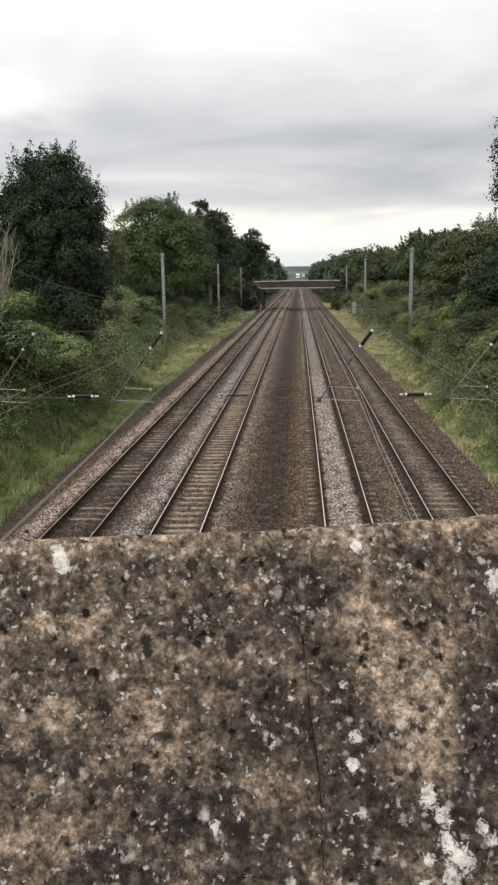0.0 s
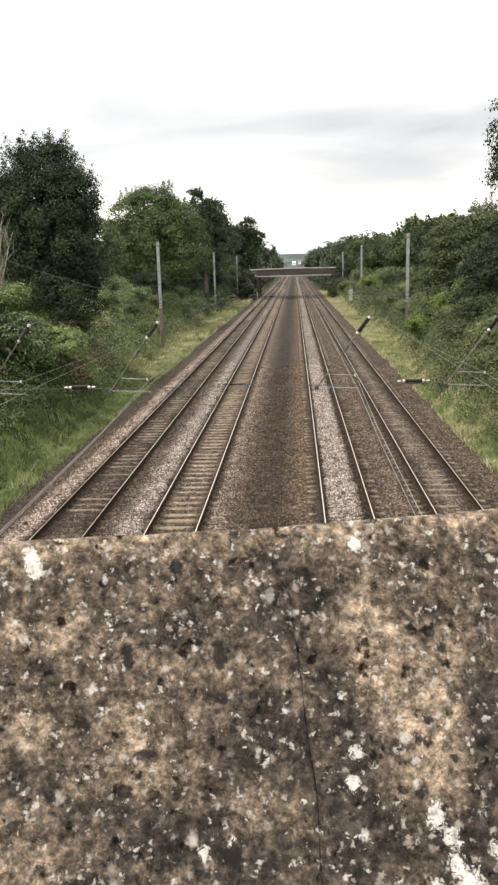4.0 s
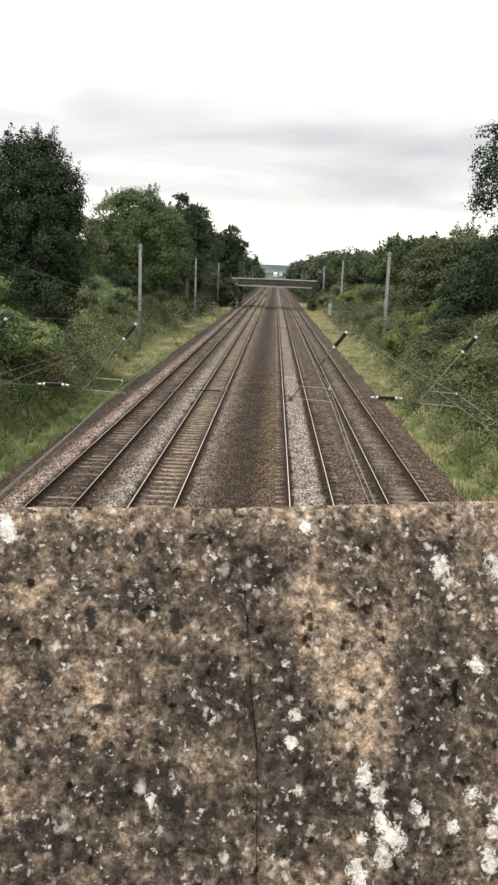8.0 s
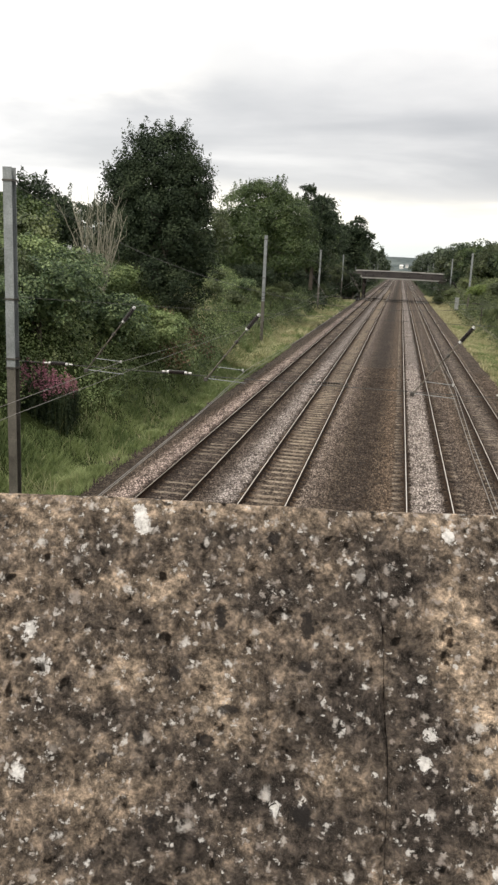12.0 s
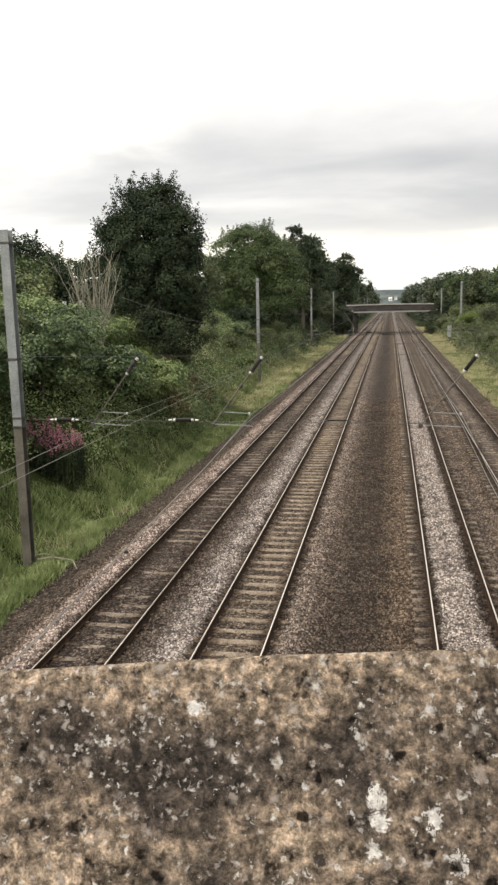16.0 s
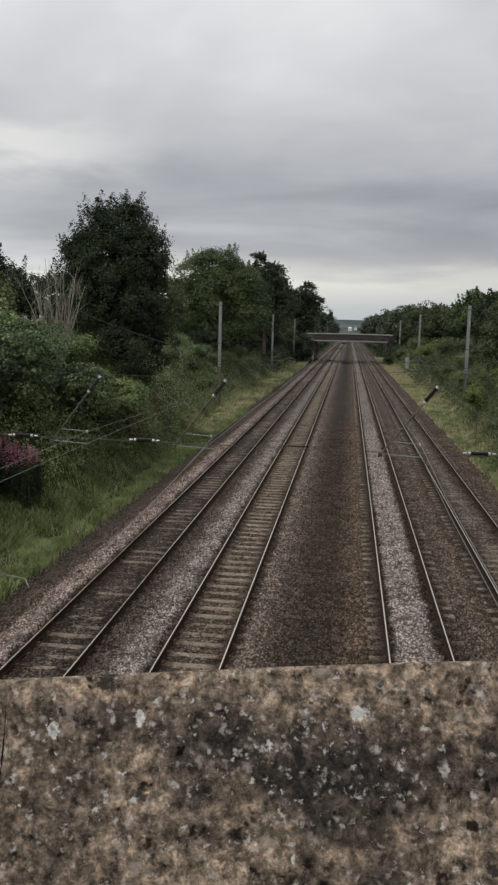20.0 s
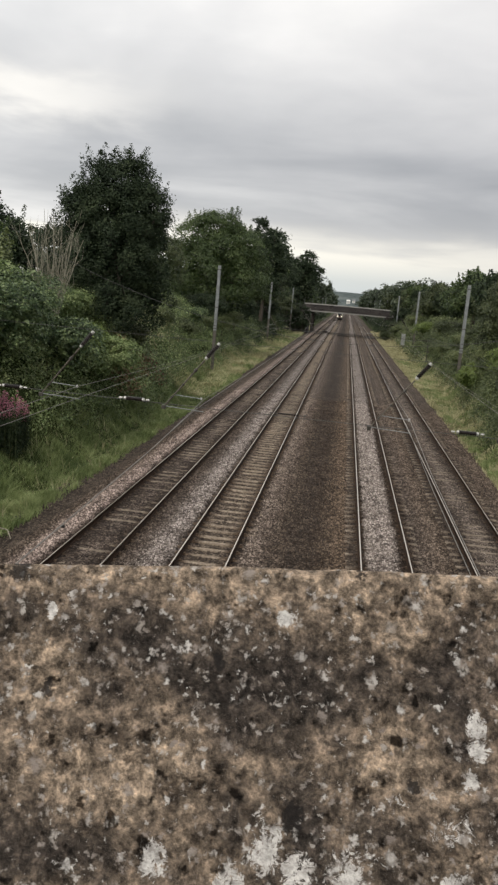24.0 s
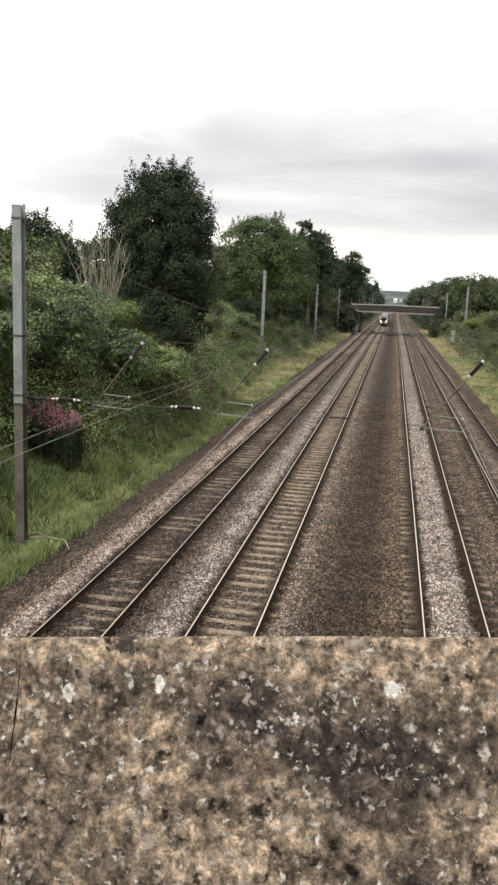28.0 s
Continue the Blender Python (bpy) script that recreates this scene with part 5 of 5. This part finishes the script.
hh = np.clip(2.62 - 0.16 * root[:, 0] + rng.normal(0, 0.28, n) - land(root[:, 0] + HX, root[:, 1] + HY), 0.5, 2.6)
V, F = blade_arrays(root, hh, 0.03, 0.12)
tagged(child("stem_stand", mesh_of("stem_stand", V, F, LEAF_OLIVE), herb), kind="stuff")
k = 40
P = np.repeat(root, k, 0) + np.stack([rng.normal(0, 0.09, n * k), rng.normal(0, 0.09, n * k), np.repeat(hh, k) * rng.uniform(0.1, 0.86, n * k)], 1)
V, F = leaf_arrays(P, 0.12, 0.2, 0.2)
tagged(child("foliage", mesh_of("foliage", V, F, LEAF_DARK), herb), kind="stuff")
k = 30
keep = np.repeat(rng.random(n) < 0.36, k)
P = np.repeat(root, k, 0) + np.stack([rng.normal(0, 0.04, n * k), rng.normal(0, 0.04, n * k), np.repeat(hh, k) * (0.84 + 0.25 * rng.random(n * k) ** 1.2)], 1)
V, F = leaf_arrays(P[keep], 0.06, 0.2, 0.4)
tagged(child("blossom", mesh_of("blossom", V, F, FLOWER), herb, "dusty pink flower spikes"), kind="stuff")

# brambles and undergrowth over both slopes


def cover(name, label, x0, x1, y0, y1, n, size, mat, mound, patchy=0.0, category="undergrowth", per=55):
    """Low mounds of leaves heaped over a slope, each a small dome."""
    m = n // per
    x, y = rng.uniform(x0, x1, m), y0 + (y1 - y0) * rng.random(m) ** 1.25
    hump = lattice(x, y, 2.4, 41) * 0.7 + lattice(x, y, 0.9, 42) * 0.3
    keep = hump > patchy * rng.random(m)
    x, y, hump = x[keep], y[keep], hump[keep]
    up = np.maximum(*toes(x, y))
    keep = up > 0.25 + 0.5 * rng.random(len(x)) + np.where((x < 0) & (y < 46), 0.5 + 0.9 * step(-y, -46, -24), 0.0)
    x, y, hump, toe = x[keep], y[keep], hump[keep], np.clip(up[keep] / 2.2, 0.12, 1)
    clear = ~((x > HX - 0.7) & (x < HX + 2.2) & (y > 26) & (y < HY + 1.2))
    x, y, hump, toe = x[clear], y[clear], hump[clear], toe[clear]
    r = rng.uniform(0.22, 1.0, len(x)) * (0.45 + 0.55 * toe) * (1 + y / 200)
    z = land(x, y) + mound * toe * hump ** 2.0 * rng.random(len(x)) ** 0.5 * 0.8 - r * 0.15
    side = np.where(x < 0, 1.0, -1.0)
    out = np.stack([side * 0.5, 0 * x - 0.3, 0 * x + 0.3], 1)
    V, F = dome(np.stack([x, y, z], 1), out, r, per, size * (1 + np.mean(y) / 160))
    return tagged(new(name, mesh_of(name, V, F, mat)), label, category, kind="stuff")


for xa, xb, size, first, second in ((-18, -7.6, 0.088, NETTLE, BRAMBLE), (12.4, 23, 0.084, BRAMBLE, LEAF_OLIVE)):
    for ya, yb, n in ((16, 52, 150000), (48, 90, 100000), (86, 135, 50000)):
        cover("brambles", "tangled green brambles over the cutting slope", xa, xb, ya, yb, int(n * 0.62), size, first, 2.2, per=62)
        cover("brambles", "darker brambles among the green on the slope", xa, xb, ya, yb, int(n * 0.4), size, second, 2.35, 0.7, per=62)
for xa, xb, mat in ((-24, -9.8, LEAF_DARK), (14.6, 26, BRAMBLE)):
    cover("undergrowth", "dense green undergrowth along the far slopes", xa, xb, 120, 262, 34000, 0.13, mat, 1.8, per=34)
    cover("undergrowth", "dense green undergrowth past the bridge", xa if xa < 0 else 13.0, -7.9 if xa < 0 else xb, 214, 520, 30000, 0.2, LEAF_DARK, 3.6, per=30)
cover("dry_bracken", "patch of withered brown fronds on the slope", -11.0, -9.4, 46, 56, 1600, 0.15, RUSTY_BRACKEN, 2.0, per=26)
cover("flowering_weeds", "pale flowering weeds on the slope", -14.5, -11.8, 54, 72, 2600, 0.10, GRASS_DRY, 2.2, per=20)

# grass


def grass(name, label, x0, x1, y0, y1, n, h, w, mat, edge=0.6, seed=51):
    x, y = rng.uniform(x0, x1, n), y0 + (y1 - y0) * rng.random(n) ** 1.5
    tuft = lattice(x, y, 0.7, seed) * 0.6 + lattice(x, y, 2.5, seed + 1) * 0.4
    out = np.minimum(x - x0, x1 - x)
    keep = (tuft > rng.uniform(0.1, 0.65, n)) & (np.maximum(*toes(x, y)) < (1.6 + 1.4 * step(-y, -50, -26) * (x < 0)) * rng.random(n) ** 0.7) & (out > edge * lattice(0 * x, y, 1.5, seed + 2) * rng.random(n) * 1.5)
    x, y, tuft = x[keep], y[keep], tuft[keep]
    z = np.maximum(land(x, y), np.where((x > -7.6) & (x < 12.7), bed(x, y), -9)) - 0.02
    V, F = blade_arrays(np.stack([x, y, z], 1), h * (0.2 + 1.5 * tuft ** 1.6) * rng.uniform(0.6, 1.25, len(x)), (w * (1 + y / 70)).reshape(-1, 1), 0.95)
    return tagged(new(name, mesh_of(name, V, F, mat)), label, "grass", kind="stuff")


grass("long_grass", "long green grass beside the track", -10.6, -6.4, 12, 80, 200000, 0.44, 0.018, GRASS, 0.7)
grass("dry_grass", "yellowish seeding grass beside the track", -11.4, -6.6, 60, 260, 75000, 0.6, 0.026, GRASS_DRY, 1.6)
grass("long_grass", "long green grass among the straw beside the track", -11.4, -6.6, 60, 200, 70000, 0.5, 0.024, GRASS, 1.0, 81)
grass("dry_grass", "pale seed heads among the green grass", -9.5, -6.6, 12, 60, 2500, 0.6, 0.012, GRASS_DRY, 0.7, 71)
grass("long_grass", "long green grass at the foot of the slope", 11.35, 15.0, 12, 46, 60000, 0.42, 0.018, GRASS, seed=61)
grass("long_grass", "green grass among the straw at the foot of the slope", 11.4, 15.5, 30, 130, 60000, 0.42, 0.022, GRASS, 1.2, 91)
grass("dry_grass", "dry straw coloured grass beside the track", 11.2, 16.0, 28, 260, 140000, 0.45, 0.026, GRASS_DRY, 1.5, 63)

# ---- woods, hill and houses in the distance ----


def far_wood(label, x0, x1, y0, y1, n, high, mat):
    """A belt of trees: many leafy clumps on thin trunks, with an uneven top."""
    cx, cy = rng.uniform(x0, x1, n), rng.uniform(y0, y1, n)
    r = rng.uniform(2.6, 5.0, n)
    top = high * rng.uniform(0.65, 1.1, n)
    lobes = np.stack([cx, cy, land(cx, cy) + top - r * 1.3, r, r, r * 1.3], 1)
    lobes = np.concatenate([lobes, np.stack([cx + rng.normal(0, 1.5, n), cy, land(cx, cy) + top * 0.4, r * 0.9, r * 0.9, top * 0.42], 1)])
    V, F, _ = crown_arrays(lobes, n * 52, 7, 1.3, 0.95)
    return tagged(new("far_wood", mesh_of("far_wood", V, F, mat)), label, "woodland", kind="stuff")


far_wood("belt of tall trees along the far cutting", -24, -13.5, 215, 480, 46, 19, FAR_LEAF)
far_wood("belt of trees along the far cutting", 17, 34, 235, 330, 24, 11, FAR_LEAF)
far_wood("belt of tall trees along the far cutting", 17, 36, 330, 500, 32, 14, FAR_LEAF)
far_wood("distant tall trees beside the line", -40, -13.5, 480, 950, 60, 22, FAR_LEAF)
far_wood("distant tall trees beside the line", 17, 46, 500, 950, 60, 20, FAR_LEAF)
far_wood("trees behind the bank top", -60, -26, 90, 240, 40, 9, FAR_LEAF)
far_wood("trees behind the bank top", 28, 60, 90, 250, 40, 7, FAR_LEAF)


def hill():
    """A low wooded ridge closing the view."""
    xs, ys = np.arange(-2400, 2401, 60.0), np.arange(2300, 3900, 80.0)

    def z(x, y):
        ridge = 40 * step(y, 2300, 3000) * (0.75 + 0.5 * lattice(x, 0 * y, 700, 91)) * (1 - 0.35 * step(x, -50, 500))
        return ridge + 9 * lattice(x, y, 70, 92) * step(y, 2300, 2500) - 2

    return tagged(new("hill", grid_mesh("hill", xs, ys, z, HILL)), "low wooded hill far behind the line", "hill", kind="structure")


hill()


def house(label, x, y, w, d, h, turn=0, z=None, roof=ROOF_TILE):
    """A small gabled house with windows."""
    z = float(land(np.array(x), np.array(y))) if z is None else z
    ho = thing("house", label, "house", "distant houses", m=pose(x, y, z, 0, 0, turn))
    part("wall", boxed(-w / 2, w / 2, -d / 2, d / 2, -1, h), WHITE_WALL, ho)
    bm = bmesh.new()
    v = [bm.verts.new(p) for p in ((-w / 2 - 0.3, -d / 2 - 0.3, h), (w / 2 + 0.3, -d / 2 - 0.3, h), (w / 2 + 0.3, d / 2 + 0.3, h), (-w / 2 - 0.3, d / 2 + 0.3, h), (-w / 2 - 0.3, 0, h + d * 0.38), (w / 2 + 0.3, 0, h + d * 0.38))]
    for f in ((0, 1, 5, 4), (2, 3, 4, 5), (1, 2, 5), (3, 0, 4), (3, 2, 1, 0)):
        bm.faces.new([v[i] for i in f])
    part("roof", bm, roof, ho)
    for k in np.arange(-w / 2 + 1.2, w / 2 - 0.6, 2.4):
        for zz in ((1.0, 3.6) if h > 4.5 else (1.0,)):
            part("window", boxed(k, k + 1.1, -d / 2 - 0.04, -d / 2 - 0.01, zz, zz + 1.2), DARK_GLASS, ho)
    return ho


house("white rendered house far down the line", 3.2, 1150, 4.5, 5, 2.6, 8, 9.5, WHITE_WALL)
house("white rendered house far down the line", 11.0, 1180, 3.5, 5, 2.6, -5, 11, TRAIN_GREY)
house("low white building behind the bank", -26.0, 71, 2.0, 2.0, 1.1, 5, 6.6, WHITE_WALL)

# ---- the train ----


train = thing("train", "approaching cream-fronted grey passenger train", "train")


def car_body(name, y0, y1, nose, mat, parent):
    """A rounded car body; with a raked, rounded nose at its near end."""
    prof = [(-1.30, 0.95), (-1.38, 1.4), (-1.40, 2.2), (-1.34, 2.9), (-1.12, 3.45), (-0.7, 3.72), (0, 3.80)]
    prof = prof + [(-x, z) for x, z in prof[-2::-1]]
    cuts = [(y0, 0.80, 0.55, 2.1), (y0 + 0.25, 0.90, 0.72, 2.15), (y0 + 0.8, 0.97, 0.86, 2.1), (y0 + 1.7, 1.0, 0.97, 2.0), (y0 + 2.6, 1.0, 1.0, 2.0), (y1, 1.0, 1.0, 2.0)] if nose else [(y0, 1, 1, 2.0), (y1, 1, 1, 2.0)]
    V = [(x * a, y, zc + (z - zc) * b if z > zc else z) for y, a, b, zc in cuts for x, z in prof]
    n = len(prof)
    bm = bmesh.new()
    vs = [bm.verts.new(p) for p in V]
    for i in range(len(cuts) - 1):
        for k in range(n):
            bm.faces.new((vs[i * n + k], vs[i * n + (k + 1) % n], vs[(i + 1) * n + (k + 1) % n], vs[(i + 1) * n + k]))
    bm.faces.new(vs[:n][::-1])
    bm.faces.new(vs[-n:])
    return part(name, bm, mat, parent, smooth=False)


lead = car_body("driving_car", 0, 23, True, TRAIN_GREY, train)
part("windscreen", boxed(-0.9, 0.9, -0.07, 0.35, 1.7, 2.7, bevel=0.05), DARK_GLASS, lead, "black raked windscreen")
part("windscreen_top", boxed(-0.85, 0.85, 0.2, 0.75, 2.72, 3.2, bevel=0.05), DARK_GLASS, lead)
part("warning_panel", boxed(-0.55, 0.55, -0.06, 0.2, 1.2, 1.62, bevel=0.03), TRAIN_MAROON, lead, "dull red panel below the windscreen")
part("bumper_beam", boxed(-1.0, 1.0, -0.04, 0.3, 0.86, 1.16, bevel=0.08), TRAIN_CREAM, lead, "cream lower front edge")
for s in (-1, 1):
    part("cab_pillar", boxed(s * 1.12 - 0.16, s * 1.12 + 0.16, -0.05, 0.3, 1.0, 2.75, bevel=0.05), TRAIN_CREAM, lead)
    part("headlight", boxed(s * 0.84 - 0.15, s * 0.84 + 0.15, -0.1, 0.1, 1.45, 1.75, bevel=0.03), HEADLIGHT, lead, "lit headlamp")
part("apron", boxed(-1.2, 1.2, 0.0, 0.6, 0.3, 1.0, bevel=0.06), TRAIN_BLACK, lead, "black apron below the nose")
cp = part("coupler", boxed(-0.2, 0.2, -0.45, 0.1, 0.75, 1.1, bevel=0.04), TRAIN_BLACK, lead)
for n in range(4):
    y = n * 23.6
    car = lead if n == 0 else car_body("coach", y, y + 23, False, TRAIN_GREY, train)
    part("underframe", boxed(-1.25, 1.25, y + (0.7 if n == 0 else 0.1), y + 22.9, 0.45, 0.97), TRAIN_BLACK, car)
    for s in (-1, 1):
        for w in range(8):
            part("window", boxed(s * 1.395 - 0.02, s * 1.395 + 0.02, y + 3.4 + w * 2.4, y + 5.0 + w * 2.4, 1.95, 2.75), DARK_GLASS, car)
        for b in (3.2, 19.5):
            for o in (-1.2, 1.2):
                bm = bmesh.new()
                bmesh.ops.create_cone(bm, cap_ends=True, segments=18, radius1=0.43, radius2=0.43, depth=0.13, matrix=pose(s * RAIL, y + b + o, 0.43, 0, 90, 0))
                part("wheel", bm, FITTING, car)
    pan = n == 1
    if pan:
        part("pantograph", tubed([(0, y + 8, 3.75), (0, y + 9.2, 4.15), (0, y + 8.2, 4.45)], 0.03, 6), FITTING, car)

# ---- sleepers, joined where far off ----
me_tan, me_dim = sleeper_mesh(SLEEPER), sleeper_mesh(SLEEPER_DIM)
for n, tr in enumerate(track_things):
    me = me_tan if n == 1 else me_dim
    drop = (-0.022, -0.004, -0.024, -0.022)[n]
    for k in range(110):
        sl = child("sleeper", me if k < 62 else me_dim, tr)
        sl.location = (rng.normal(0, 0.012), 11.5 + GAP * k + rng.normal(0, 0.012), drop + rng.normal(0, 0.006))
        sl.rotation_euler.z = rng.normal(0, 0.006)
    base = np.array([v.co for v in me.vertices])
    tris = np.array([p.vertices for p in me.polygons if len(p.vertices) == 4])
    ys = np.concatenate([11.5 - GAP * np.arange(1, 40), 11.5 + GAP * np.arange(110, 460)])
    V = (base[None] + np.stack([0 * ys, ys, 0 * ys + drop], 1)[:, None]).reshape(-1, 3)
    F = (tris[None] + (np.arange(len(ys)) * len(base))[:, None, None]).reshape(-1, 4)
    tagged(child("sleeper_run", mesh_of("sleeper_run", V, F, SLEEPER_DIM), tr), kind="stuff")

# ---- loose stones over the near ballast ----


def stones(label, x0, x1, y0, y1, n, size, mat):
    x, y = rng.uniform(x0, x1, n), y0 + (y1 - y0) * rng.random(n) ** 1.3
    s = size * rng.uniform(0.6, 1.4, n)
    z = bed(x, y) + s * 0.25
    oct_v = np.array([(1, 0, -0.2), (-1, 0, -0.2), (0, 1, -0.2), (0, -1, -0.2), (0.3, 0.1, 0.75), (-0.3, -0.1, 0.7)], float)
    oct_f = np.array([(0, 2, 4), (2, 5, 4), (2, 1, 5), (1, 3, 5), (3, 4, 5), (3, 0, 4)])
    a = rng.uniform(0, 6.28, n)
    c, sn = np.cos(a), np.sin(a)
    v = oct_v[None] * rng.uniform(0.6, 1.2, (n, 6, 1)) * s[:, None, None]
    v = np.stack([v[..., 0] * c[:, None] - v[..., 1] * sn[:, None], v[..., 0] * sn[:, None] + v[..., 1] * c[:, None], v[..., 2] + 0.3 * v[..., 0]], -1)
    V = (v + np.stack([x, y, z], 1)[:, None]).reshape(-1, 3)
    F = (oct_f[None] + (np.arange(n) * 6)[:, None, None]).reshape(-1, 3)
    return tagged(new("loose_ballast", mesh_of("loose_ballast", V, F, mat)), label, "ballast stones", kind="stuff")


for label, x0, x1, n in (("loose brown ballast stones", 0.95, 4.2, 32000), ("loose brown ballast stones", 6.25, 7.6, 14000), ("loose brown ballast stones", 10.05, 11.8, 15000), ("loose pale ballast stones", 4.74, 6.0, 15000), ("loose pale ballast stones", -2.45, -1.0, 14000), ("loose pinkish ballast stones", -5.6, -4.2, 14000)):
    stones(label, x0, x1, 12, 65, n, 0.034, STONES)


for tx, n, label in ((TRACKS[0], 9000, "loose brown stones between the sleepers"), (TRACKS[1], 7000, "loose brown stones between the sleepers"), (TRACKS[3], 11000, "loose brown stones between the sleepers")):
    stones(label, tx - 1.35, tx + 1.35, 12, 65, n, 0.028, STONES)


def motions():
    """The train runs in on the second track at a steady pace."""
    walk(train, [(t, pose(0, 268 + 30.0 * (28.0 - t), 0)) for t in (0.0, 7.0, 14.0, 21.0, 28.0)])


motions()
